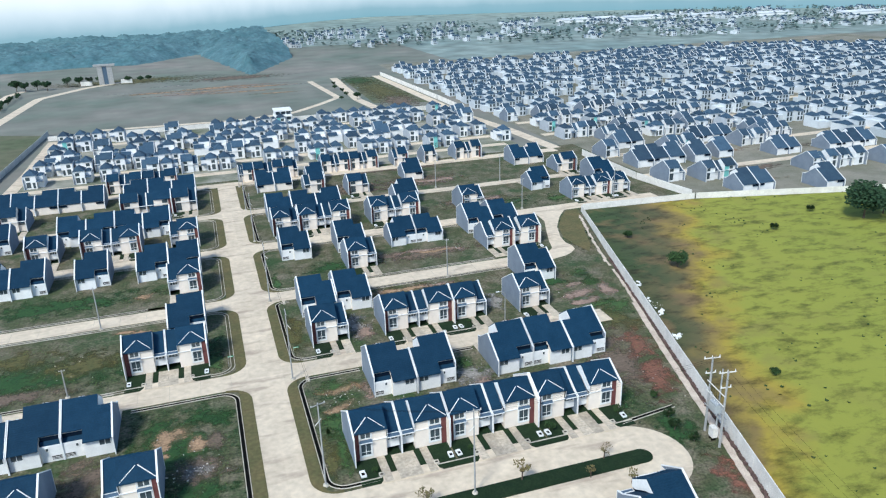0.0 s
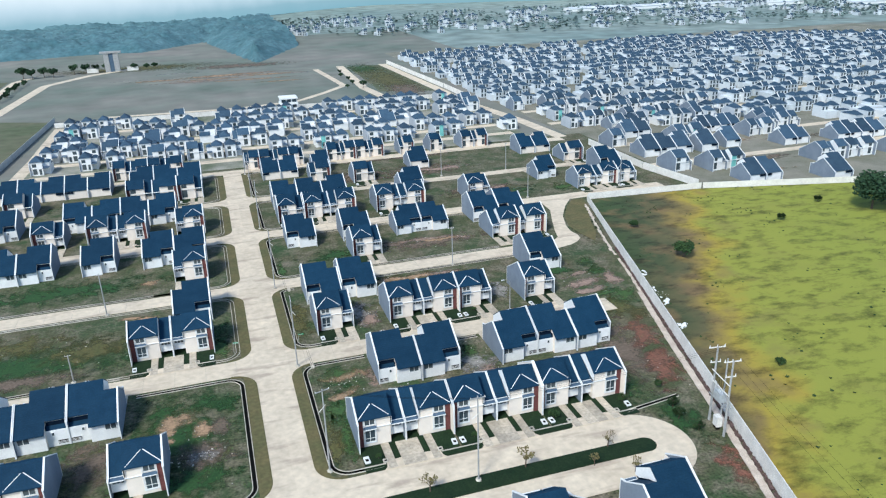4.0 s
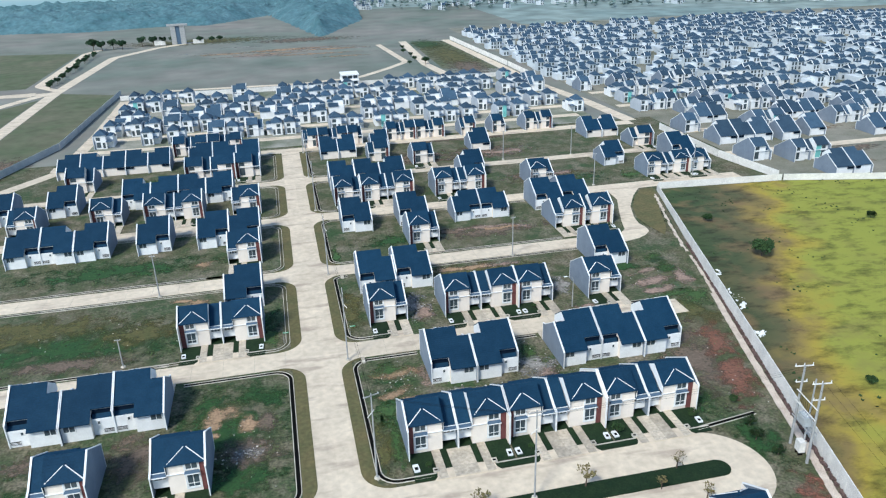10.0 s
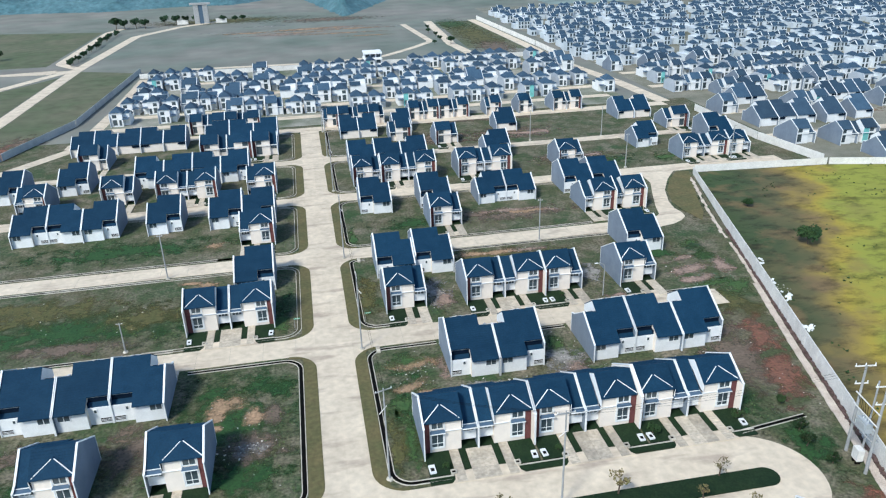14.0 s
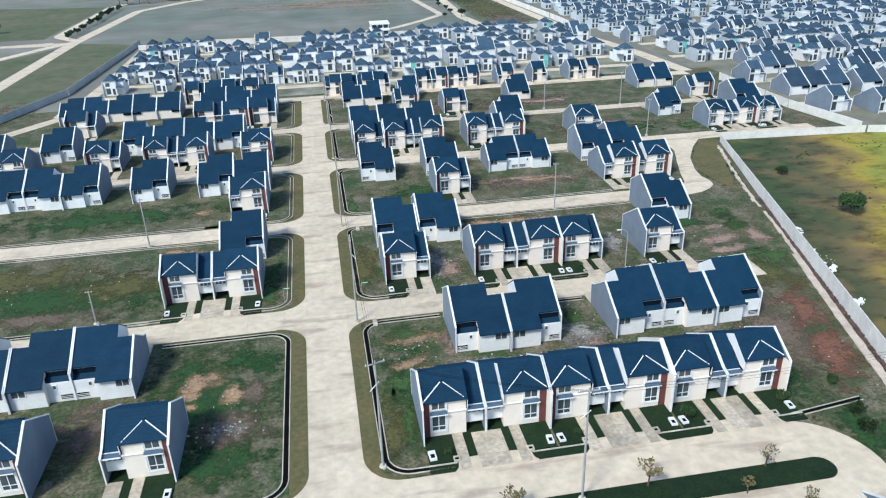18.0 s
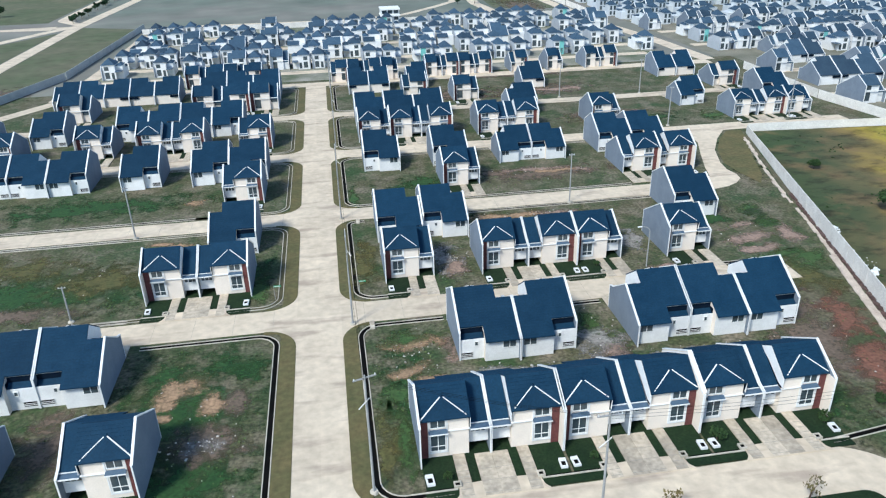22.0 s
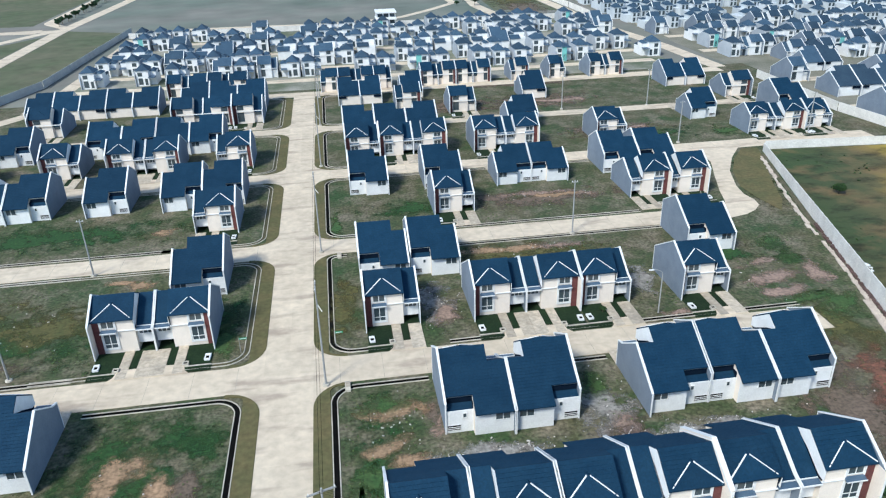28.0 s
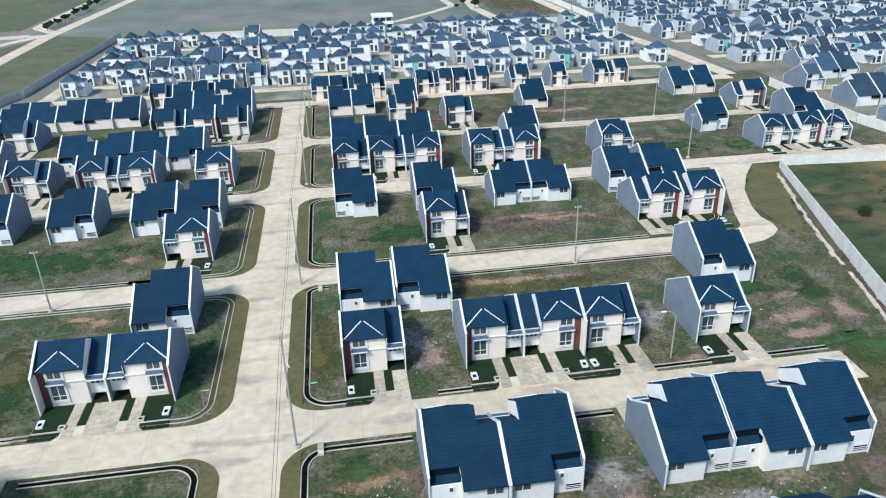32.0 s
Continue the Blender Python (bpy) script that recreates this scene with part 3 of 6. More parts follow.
MASTER, PLAIN = build_house(), build_slope_house(near=True)
MIRROR = Matrix.Diagonal((-1, 1, 1, 1))
FIRST = []


def unscale(ob):
    """Takes back the scale of a first thing, which its copies would take over."""
    return Matrix.Diagonal((1 / ob.scale.x, 1 / ob.scale.y, 1 / ob.scale.z, 1))


def unit(x, y, side, back, width=7.0, z=0.02):
    """A unit with its west side at x. side a: wide bay to the west. back: its rear at y, front to the north."""
    small = Matrix.Diagonal((width / UW, 1.0 if width > 6.9 else 0.86, 1.0 if width > 6.9 else 0.9, 1))
    m = Matrix.Translation((x + width / 2, y, z)) @ small
    loc = Matrix.Translation((-UW / 2, 0, 0))
    if back:
        m = m @ Matrix.Translation((0, DEPTH, 0)) @ pose(0, 0, 0, 0, 0, 180)
        flip = side == "a"
    else:
        flip = side == "b"
    if flip:
        m = m @ MIRROR
    m = m @ loc
    master = PLAIN if y > 129 else MASTER
    if master not in FIRST:
        FIRST.append(master)
        master.matrix_basis = m
        return master
    return copy_thing(master, m @ unscale(master))


# rows of units: west end, line, wide-bay sides in order
FRONT = [(0, 0, "ababab"), (-32.4, 0, "b"), (-46.4, 0, "b"),
         (0, 37.6, "a"), (13.8, 37.6, "aba"), (41.6, 37.6, "a"), (-32.4, 37.6, "ab"),
         (13.7, 72.0, "a"), (48.6, 72.0, "bb"), (-25.7, 72.2, "b"),
         (0, 104.0, "aab"), (26.6, 103.6, "ab"), (53.3, 104.0, "a"), (87.2, 102.4, "aba", 6.7),
         (-25.7, 104.0, "b"), (-46.7, 104.0, "ab"), (-59.0, 104.0, "a"), (-77.5, 102.0, "b"),
         (26.4, 134.0, "a", 6.7), (-71.2, 134.5, "a"), (97.6, 131.6, "b", 6.8), (-39.7, 136.0, "aba"), (13.9, 140.4, "b", 6.3),
         (-4.7, 163.0, "b", 4.9), (0.2, 163.0, "aba", 4.9), (23.1, 163.6, "abab", 5.0), (49.0, 163.0, "b", 5.0), (60.0, 163.0, "a", 5.0), (72.0, 163.0, "ab", 5.0), (-46, 166, "abab", 5.4)]
BACK = [(6.8, 15.6, "ab"), (28.0, 15.6, "bab"), (-53.3, 15.5, "aba"),
        (0, 50.0, "a"), (7.3, 50.4, "a"), (48.8, 50.0, "a"), (-25.4, 50.0, "b"),
        (0, 83.5, "a"), (13.7, 83.6, "a"), (27.0, 83.4, "ba", 6.8), (48.3, 84.5, "aa"),
        (-72.6, 83.2, "bab"), (-45.6, 83.4, "b"), (-32.7, 83.2, "bb"),
        (0, 115.6, "aab"), (37.0, 115.6, "b"), (80.2, 115.4, "b", 6.7), (102.6, 115.6, "a"),
        (-53.7, 115.6, "abab"), (-71.6, 115.0, "b"), (-86.0, 112.0, "b"),
        (-0.3, 148.4, "ab", 5.6), (16.2, 151.6, "b", 5.8), (47.0, 143.4, "b", 6.4), (88.0, 147.0, "ab", 5.6), (-77.4, 150.6, "babab", 6.4), (-39.7, 148.6, "bab"),
        (29.2, -30.0, "b"), (14.9, -30.0, "a")]
FRONT = [r if len(r) == 4 else (*r, UW) for r in FRONT]
BACK = [r if len(r) == 4 else (*r, UW) for r in BACK]
for x, y, s, w in FRONT:
    for k, c in enumerate(s):
        unit(x + k * w, y, c, False, w)
for x, y, s, w in BACK:
    for k, c in enumerate(s):
        unit(x + k * w, y, c, True, w)


parapet = thing("parapet", "thick white raised wall between two terrace blocks", "parapet", at=(28.0, 0, 0.02))
prof = [(-0.3, 4.2), (-0.3, 4.85), (RIDGE_Y, RIDGE_Z + 0.38), (YARD_Y, rear_z(YARD_Y) + 0.38), (YARD_Y, 2.2)]
bm = bmesh.new()
prism_x(bm, prof, -0.16, 0.16)
part("wall_core", bm, CREAM, parapet)
bm = bmesh.new()
for p, q in zip(prof[1:3], prof[2:4]):
    beam(bm, (0, p[0], p[1] + 0.03), (0, q[0], q[1] + 0.03), 0.44, 0.1)
part("coping", bm, WHITE, parapet, "broad white coping")


# ---- verges and drains of the house blocks ----
SILT = material("drain_silt", (0.055, 0.055, 0.026), (0.09, 0.078, 0.04), 0.6, 0.95, 0.25)


def drain(path, r=2.6, name="drain", bed=None):
    pts = rounded(path, r)
    d = thing(name, "open concrete ditch with pale kerbs and dark bottom", "drain", kind="structure")
    for a, b in ((-0.37, -0.27), (0.27, 0.37)):
        bm = bmesh.new()
        ribbon(bm, pts, a, b, 0.0, 0.10)
        part("drain_kerb", bm, KERB, d)
    # No hollow is cut; a DARK bed stands in for its shade.
    bm = bmesh.new()
    ribbon(bm, pts, -0.268, 0.268, 0.0, 0.016)
    part("drain_bottom", bm, bed or DARK, d)
    return d


def corner_verge(side, y0, y1, xd):
    """The rounded grass verge along the main street between two side streets."""
    xe = ME if side > 0 else MW
    r = 4.0
    out = []
    for k in range(9):
        a = k / 8 * math.pi / 2
        out.append((xe + side * (r - r * math.sin(a)), y0 + r - r * math.cos(a)))
    for k in range(8, -1, -1):
        a = k / 8 * math.pi / 2
        out.append((xe + side * (r - r * math.sin(a)), y1 - r + r * math.cos(a)))
    xi = xd - side * 0.41
    inner = rounded([(xe + side * r, y1 - 0.55), (xi, y1 - 0.55), (xi, y0 + 0.55), (xe + side * r, y0 + 0.55)], 2.8)
    bm = bmesh.new()
    prism_z(bm, out + [(p.x, p.y) for p in inner], 0.0, 0.10)
    solo("verge", bm, VERGE, "dry olive-brown grass verge beside the street", "verge", kind="structure")


XDE, XDW = -4.25, -14.5
BLOCKS = [(BN, 27.4), (32.6, 60.8), (65.8, 94.0), (99.0, 126.0), (130.0, 160.0)]
ENDS_E = [(2.6, 6.4), (5.4, -1.6), (48, 48), (20, 20), (20, 20)]
ENDS_W = [(-38, -31), (-14.75 - 24, -60), (-30, -60), (-30, -30), (-30, -30)]
for (y0, y1), (es, en), (ws, wn_) in zip(BLOCKS, ENDS_E, ENDS_W):
    yw0 = -6.0 if y0 == BN else y0
    corner_verge(1, y0, y1, XDE)
    corner_verge(-1, yw0, y1, XDW)
    drain([(es, y0 + 1.0), (XDE, y0 + 1.0), (XDE, y1 - 1.0), (en, y1 - 1.0)])
    drain([(ws, yw0 + 1.0), (XDW, yw0 + 1.0), (XDW, y1 - 1.0), (wn_, y1 - 1.0)], bed=SILT if y0 > 0 else DARK)
drain([(40, -3.9), (50, -2.6)], name="drain")
drain([(23.5, 26.6), (27.4, 26.6)])
drain([(58.5, 69), (61.5, 71), (64.5, 79), (67.6, 88)], 2.0)
drain([(10, 33.4), (56, 33.6)])
drain([(14, 60.0), (60, 60.0)])
drain([(-90, 59.9), (-40, 59.9)])
drain([(-90, 66.8), (-26, 66.8)])
drain([(-90, 33.4), (-34, 33.4)])

# concrete culvert heads where the open drains pass under a corner
def build_culvert():
    c = thing("culvert_head", "pale concrete culvert head over the open drain", "culvert", "culvert heads")
    bm = bmesh.new()
    prof = [(-0.85, 0.0), (-0.85, 0.26), (-0.5, 0.42), (0.5, 0.42), (0.85, 0.26), (0.85, 0.0)]
    hole = [(0.42 * math.cos(a * math.pi / 6), 0.30 * math.sin(a * math.pi / 6)) for a in range(7)]
    prism_x(bm, prof + hole, -0.3, 0.3)
    part("arch", bm, KERB, c)
    bm = bmesh.new()
    box(bm, -0.22, 0.22, -0.45, 0.45, 0.424, 0.46)
    part("cap_slab", bm, PAD, c)
    return c


CULVERT = build_culvert()
CULVERT.matrix_basis = pose(-2.7, 26.4, 0)
copy_thing(CULVERT, pose(-2.7, 59.8, 0))

# ---- front gardens and drives ----
bm = bmesh.new()
box(bm, 0.14, 3.2, -3.3, 0.98, 0.0, 0.07)
box(bm, 4.45, 5.3, -2.9, 3.3, 0.0, 0.07)
box(bm, 5.304, 6.88, 0.75, 3.3, 0.0, 0.068)
LAWN_ME = mesh_of("front_lawn", bm, LAWN)
bm = bmesh.new()
box(bm, 0.0, 3.2, -4.75, -3.75, 0.0, 0.10)
LAWN2_ME = mesh_of("kerb_lawn", bm, LAWN)
bm = bmesh.new()
box(bm, 3.25, 4.4, -4.9, 0.98, 0.0, 0.12)
DR1 = mesh_of("drive_strip", bm, PAD)
bm = bmesh.new()
box(bm, 5.35, 6.99, -4.9, 0.72, 0.0, 0.12)
DR2 = mesh_of("drive_strip", bm, PAD)
bm = bmesh.new()
for k in range(6):
    box(bm, 3.27, 4.38, -4.6 + k * 0.78, -4.54 + k * 0.78, 0.119, 0.123)
    if k % 2 == 0:
        box(bm, 5.37, 6.97, -4.6 + k * 0.78, -4.55 + k * 0.78, 0.119, 0.123)
JOINTS = mesh_of("drive_joint", bm, material("drive_joint", (0.36, 0.33, 0.28), (0.28, 0.26, 0.22), 1.0, 0.95, 0.1))
bm = bmesh.new()
prism_z(bm, [(3.2, -3.1), (3.0, -4.4), (2.5, -5.0), (7.0, -5.0), (7.0, -2.9)], 0.0, 0.109)
APRON = mesh_of("apron", bm, CONC)
bm = bmesh.new()
box(bm, 0.0, 3.0, -3.72, -3.56, 0.0, 0.16)
KERB_ME = mesh_of("kerb", bm, KERB)
bm = bmesh.new()
box(bm, 0.0, 3.0, -3.55, -3.32, 0.0, 0.03)
GUT_ME = mesh_of("kerb_gutter", bm, DARK)
bm = bmesh.new()
box(bm, 4.1, 6.99, 1.0, -2.2, 0.0, 0.11)
BPAD = mesh_of("back_drive", bm, PAD)


def build_tank():
    """A white inspection chamber with a dark lid set in the lawn."""
    t = thing("inspection_chamber", "white concrete chamber with dark square lid in the lawn", "manhole", "inspection chambers")
    bm = bmesh.new()
    for b in ((-0.42, 0.42, -0.75, -0.52), (-0.42, 0.42, 0.22, 0.75), (-0.42, -0.26, -0.518, 0.218), (0.26, 0.42, -0.518, 0.218)):
        box(bm, *b, 0.0, 0.30)
    part("rim", bm, WHITE, t)
    bm = bmesh.new()
    box(bm, -0.258, 0.258, -0.516, 0.216, 0.0, 0.22)
    part("lid", bm, DARK, t, "dark lid")
    return t


def build_meter():
    t = thing("meter_box", "small grey concrete meter box beside the drive", "utility box", "meter boxes")
    bm = bmesh.new()
    for b in ((-0.35, 0.35, -0.35, -0.22), (-0.35, 0.35, 0.22, 0.35), (-0.35, -0.22, -0.218, 0.218), (0.22, 0.35, -0.218, 0.218)):
        box(bm, *b, 0.0, 0.28)
    part("rim", bm, KERB, t)
    bm = bmesh.new()
    box(bm, -0.218, 0.218, -0.218, 0.218, 0.0, 0.16)
    part("lid", bm, DARK, t, "dark lid")
    return t


TANK, METER = build_tank(), build_meter()
USED = [False]


def garden(x, y, side):
    g = thing("front_garden", "green lawn and concrete drive before a house", "garden", "front gardens", "structure")
    m = Matrix.Translation((x + UW / 2, y, 0.0)) @ (MIRROR if side == "b" else Matrix()) @ Matrix.Translation((-UW / 2, 0, 0))
    g.matrix_basis = m
    for n, me in (("lawn", LAWN_ME), ("kerb_lawn", LAWN2_ME), ("drive_strip", DR1), ("drive_strip", DR2), ("drive_joint", JOINTS), ("apron", APRON), ("kerb", KERB_ME), ("gutter", GUT_ME)):
        piece(n, me, g)
    mt = m @ pose(0.62, -2.2, 0.07, 0, 0, 3) @ Matrix.Scale(0.9, 4)
    mm = m @ pose(3.05, -3.15, 0.04)
    if not USED[0]:
        USED[0] = True
        TANK.matrix_basis, METER.matrix_basis = mt, mm
    else:
        copy_thing(TANK, mt), copy_thing(METER, mm)


for x, y, s, w in FRONT:
    if y < 138:
        for k, c in enumerate(s):
            garden(x + k * w, y, c)
for x, y, s, w in BACK:
    if 0 < y < 120:
        for k, c in enumerate(s):
            g = thing("rear_row_drive", "pale concrete drive before a house", "drive", "drives", "structure")
            g.matrix_basis = Matrix.Translation((x + k * w + w / 2, y + DEPTH, 0)) @ pose(0, 0, 0, 0, 0, 180) @ (MIRROR if c == "a" else Matrix()) @ Matrix.Translation((-UW / 2, 0, 0))
            piece("slab", BPAD, g)


# ---- soil patches with ragged edges ----
def patch_mat(name, c1, c2, cut=0.5):
    m = material(name, c1, c2, 0.5, 0.95, 0.3, 0.4, 2.5)
    nt = m.node_tree
    tc = nt.nodes.new("ShaderNodeTexCoord")
    ln = nt.nodes.new("ShaderNodeVectorMath")
    ln.operation = "LENGTH"
    nt.links.new(tc.outputs["Object"], ln.inputs[0])
    geo = nt.nodes.new("ShaderNodeNewGeometry")
    nz = nt.nodes.new("ShaderNodeTexNoise")
    nz.inputs["Scale"].default_value = 0.32
    nz.inputs["Detail"].default_value = 8
    nz.inputs["Roughness"].default_value = 0.7
    nt.links.new(geo.outputs["Position"], nz.inputs["Vector"])
    ma = nt.nodes.new("ShaderNodeMath")
    ma.operation = "MULTIPLY_ADD"
    ma.inputs[1].default_value = 3.8
    ma.inputs[2].default_value = -1.4
    nt.links.new(nz.outputs["Fac"], ma.inputs[0])
    sub = nt.nodes.new("ShaderNodeMath")
    sub.operation = "SUBTRACT"
    nt.links.new(ma.outputs[0], sub.inputs[0])
    nt.links.new(ln.outputs["Value"], sub.inputs[1])
    mr = nt.nodes.new("ShaderNodeMapRange")
    mr.inputs[1].default_value, mr.inputs[2].default_value = -0.38, 0.26
    nt.links.new(sub.outputs[0], mr.inputs[0])
    tr = nt.nodes.new("ShaderNodeBsdfTransparent")
    mx = nt.nodes.new("ShaderNodeMixShader")
    nt.links.new(mr.outputs[0], mx.inputs[0])
    nt.links.new(tr.outputs[0], mx.inputs[1])
    nt.links.new(nt.nodes["Principled BSDF"].outputs[0], mx.inputs[2])
    nt.links.new(mx.outputs[0], nt.nodes["Material Output"].inputs[0])
    return m


P_TAN = patch_mat("tan_soil", (0.34, 0.22, 0.13), (0.25, 0.17, 0.10))
P_BROWN = patch_mat("brown_soil", (0.15, 0.110, 0.080), (0.115, 0.088, 0.062))
P_RED = patch_mat("red_soil", (0.20, 0.085, 0.055), (0.14, 0.075, 0.05))
P_GREY = patch_mat("grey_rubble", (0.30, 0.29, 0.26), (0.20, 0.18, 0.16))
P_GREEN = patch_mat("dark_grass", (0.018, 0.055, 0.016), (0.030, 0.072, 0.020))
P_PINK = patch_mat("pinkish_soil", (0.31, 0.215, 0.165), (0.21, 0.15, 0.115))
P_OLIVE = patch_mat("olive_grass", (0.10, 0.085, 0.03), (0.075, 0.08, 0.028))
bm = bmesh.new()
bmesh.ops.create_circle(bm, cap_ends=True, segments=24, radius=1.4)
DISC = {}
KINDS = {"t": (P_TAN, "ragged patch of bare tan soil"), "b": (P_BROWN, "ragged patch of brown soil"), "r": (P_RED, "ragged patch of red earth"),
         "g": (P_GREY, "patch of grey rubble and gravel"), "p": (P_PINK, "ragged patch of pinkish bare soil"), "d": (P_GREEN, "patch of dark green grass"), "o": (P_OLIVE, "patch of dry olive grass"), "e": (patch_mat("fresh_grass", (0.036, 0.082, 0.024), (0.060, 0.095, 0.030)), "patch of fresh green grass")}
LEVEL = {"d": 0.010, "e": 0.034, "o": 0.014, "b": 0.018, "r": 0.022, "g": 0.026, "p": 0.028, "t": 0.030}
for k, (mt, lab) in KINDS.items():
    b2 = bm.copy()
    DISC[k] = mesh_of("soil_patch", b2, mt)
bm.free()
NPATCH = [0]


def patch(k, x, y, rx, ry, rot=0):
    ob = new("soil_patch", DISC[k])
    NPATCH[0] += 1
    ob.matrix_basis = pose(x, y, LEVEL[k] + 0.0002 * (NPATCH[0] % 17), 0, 0, rot) @ Matrix.Diagonal((rx, ry, 1, 1))
    tagged(ob, KINDS[k][1], "soil", kind="structure")


for row in (("d", -24, 12, 12, 16), ("b", -21, 7.5, 6, 4), ("t", 2.6, 13.4, 3, 1.5), ("t", 4.8, 21.5, 1.6, 2.6), ("g", 4.6, 12.6, 2.4, 1.6), ("e", -1.0, 4, 1.1, 8), ("e", -1.0, 11.5, 2.4, 2.6), ("e", 1.2, 22.4, 3.4, 1.7), ("e", 20, 20.5, 2, 4), ("e", 24.5, 22, 2, 3), ("e", 61, 33, 4, 5, -15), ("e", 62, 50, 3, 6, -15), ("e", -3.0, 71, 1.2, 8), ("e", -18, 38, 3, 4), ("o", -3.0, 3, 1.1, 8), ("o", -3, 44, 1.5, 10), ("d", -19, 20, 5, 3), ("t", -24.6, 16.6, 4.2, 2.5, 40), ("t", -21.2, 13.6, 1.9, 2.6), ("t", -26.0, 12.0, 1.6, 1.0), ("b", -18.4, 13.5, 2.0, 3.4), ("g", -21.0, 7.0, 2.6, 1.5),
            ("d", 0, 12, 3.5, 14), ("o", -1.5, 4, 2, 5), ("t", 2, 21.5, 4, 2.2), ("g", 12, 13.2, 6, 1.6), ("g", 24, 18, 4, 6), ("b", 25, 14, 4, 6),
            ("g", 32, 13, 7, 1.6), ("d", 44, 4, 5, 8), ("r", 53, 7, 3.6, 9, -17), ("r", 56.4, 17, 3.2, 7, -17), ("b", 50, 12, 6, 14, -10), ("b", 48, 22, 6, 5), ("o", 58, 28, 4, 8),
            ("d", 53, 31.6, 7, 1.6, 5), ("d", 55, 49, 5, 3), ("r", 47.5, -20, 3.2, 5, -17), ("d", 47, -8, 4, 6),
            ("g", 9.5, 43, 3, 6), ("b", 10, 41, 3, 6), ("o", 22, 56, 18, 4), ("t", 23, 57, 8, 1.6), ("g", 38.5, 44, 3, 5), ("o", -2, 46, 2, 9), 
            ("b", 33, 76, 16, 4), ("t", 36, 77, 6, 1.2), ("d", 10, 76, 9, 4), ("b", 24, 78, 5, 3), ("o", 74, 76, 3, 14, -15), ("d", 78, 72, 2, 14, -17),
            ("d", -50, 44, 30, 9), ("o", -40, 46, 10, 5), ("t", -31, 56.5, 3, 2), ("o", -60, 52, 20, 6), ("d", -50, 76, 26, 6), ("t", -31, 74.5, 2.6, 2.2), ("d", -20, 44, 5, 9),
            ("d", -45, 5, 8, 10), ("b", -36, 10, 3.5, 8), ("b", -48, 12, 8, 2), ("d", -22, 2, 7, 5),
            ("b", 50, 141, 18, 8), ("b", 60, 112, 14, 6), ("b", 30, 142, 12, 6), ("d", 66, 108, 14, 5), ("d", -45, 140, 18, 4), ("d", -22, 120, 4, 8), ("b", 62, 88, 4, 4),
            ("d", 96, 96.5, 8, 2), ("b", 45, 160, 30, 3), ("d", -22, 160, 18, 2.5), ("d", 5, 46, 2.5, 6), ("b", -66, 20, 10, 7),
            ("p", 57, 41, 6.5, 2.0, 8), ("p", 58, 45.5, 4.5, 1.3, 15), ("p", 56, 37, 5.5, 1.5, 5), ("p", 63, 41, 2.6, 4.5, -15), ("p", 30, 57, 7, 1.4), ("p", 33, 78, 9, 1.5), ("p", 41, 77, 4, 1.4), ("p", 6.0, 20, 1.3, 4.5), ("t", 0.5, 15.5, 3.4, 1.4, 20), ("p", 1.5, 10.5, 2.2, 1.2),
            ("p", 10.4, 40, 1.6, 4), ("g", 10.2, 46.5, 2.4, 3), ("p", 25.2, 14, 2.2, 3.5), ("t", -23, 43, 3, 1.5), ("t", -33.5, 57.4, 3, 1.1), ("b", -50, 38, 12, 2.4), ("g", 49, 46, 1.6, 4), ("p", 40, 34.6, 3, 1.0), ("b", 30, 137, 14, 3), ("p", 56, 140, 12, 3), ("p", 62, 113, 9, 2.2), ("e", 85, 106, 5, 4), ("e", 62, 46, 2.4, 4, -15), ("e", 58, 34.6, 6, 1.1, 5)):
    patch(*row)

# bits of litter and stone on the empty lots
rng = random.Random(7)
bm = bmesh.new()
for cx, cy, sx, sy, n in ((-22, 9, 6, 8, 25), (-21, 7, 2.4, 1.4, 34), (12, 13.4, 6, 1.2, 60), (33, 13.0, 8, 1.2, 80), (2, 17, 3, 5, 40), (10, 43, 3, 5, 35), (24, 17, 3, 6, 30), (52, 8, 5, 12, 16), (68, 30, 1.2, 2, 14), (24, 57, 10, 2, 20), (-45, 46, 16, 8, 20), (35, 77, 14, 4, 25), (57, 41, 6, 6, 8)):
    for _ in range(n):
        x, y, s = rng.gauss(cx, sx * 0.6), rng.gauss(cy, sy * 0.6), rng.uniform(0.025, 0.10) * (1.7 if rng.random() < 0.15 else 1.0)
        a = rng.uniform(0, 3.1)
        beam(bm, (x - s * math.cos(a), y - s * math.sin(a), 0.05), (x + s * math.cos(a), y + s * math.sin(a), 0.06), s * rng.uniform(0.7, 1.4), 0.08)
solo("litter", bm, STONE, "scattered pale stones and scraps on bare lots", "debris", kind="stuff")


# grass tufts and weeds over the lots
def tufts(name, spots, mat, label, lo, hi):
    verts, faces = [], []
    for x, y in spots:
        s = rng.uniform(lo, hi)
        for k in range(5):
            a = rng.uniform(0, math.tau)
            dx, dy = math.cos(a) * s * 0.55, math.sin(a) * s * 0.55
            i = len(verts)
            verts += [(x - dy * 0.8, y + dx * 0.8, 0.0), (x + dy * 0.8, y - dx * 0.8, 0.0), (x + dx, y + dy, s * rng.uniform(0.2, 0.5))]
            faces.append((i, i + 1, i + 2))
    me = bpy.data.meshes.new(name)
    me.from_pydata(verts, [], faces)
    me.materials.append(mat)
    tagged(new(name, me), label, "grass", kind="stuff")


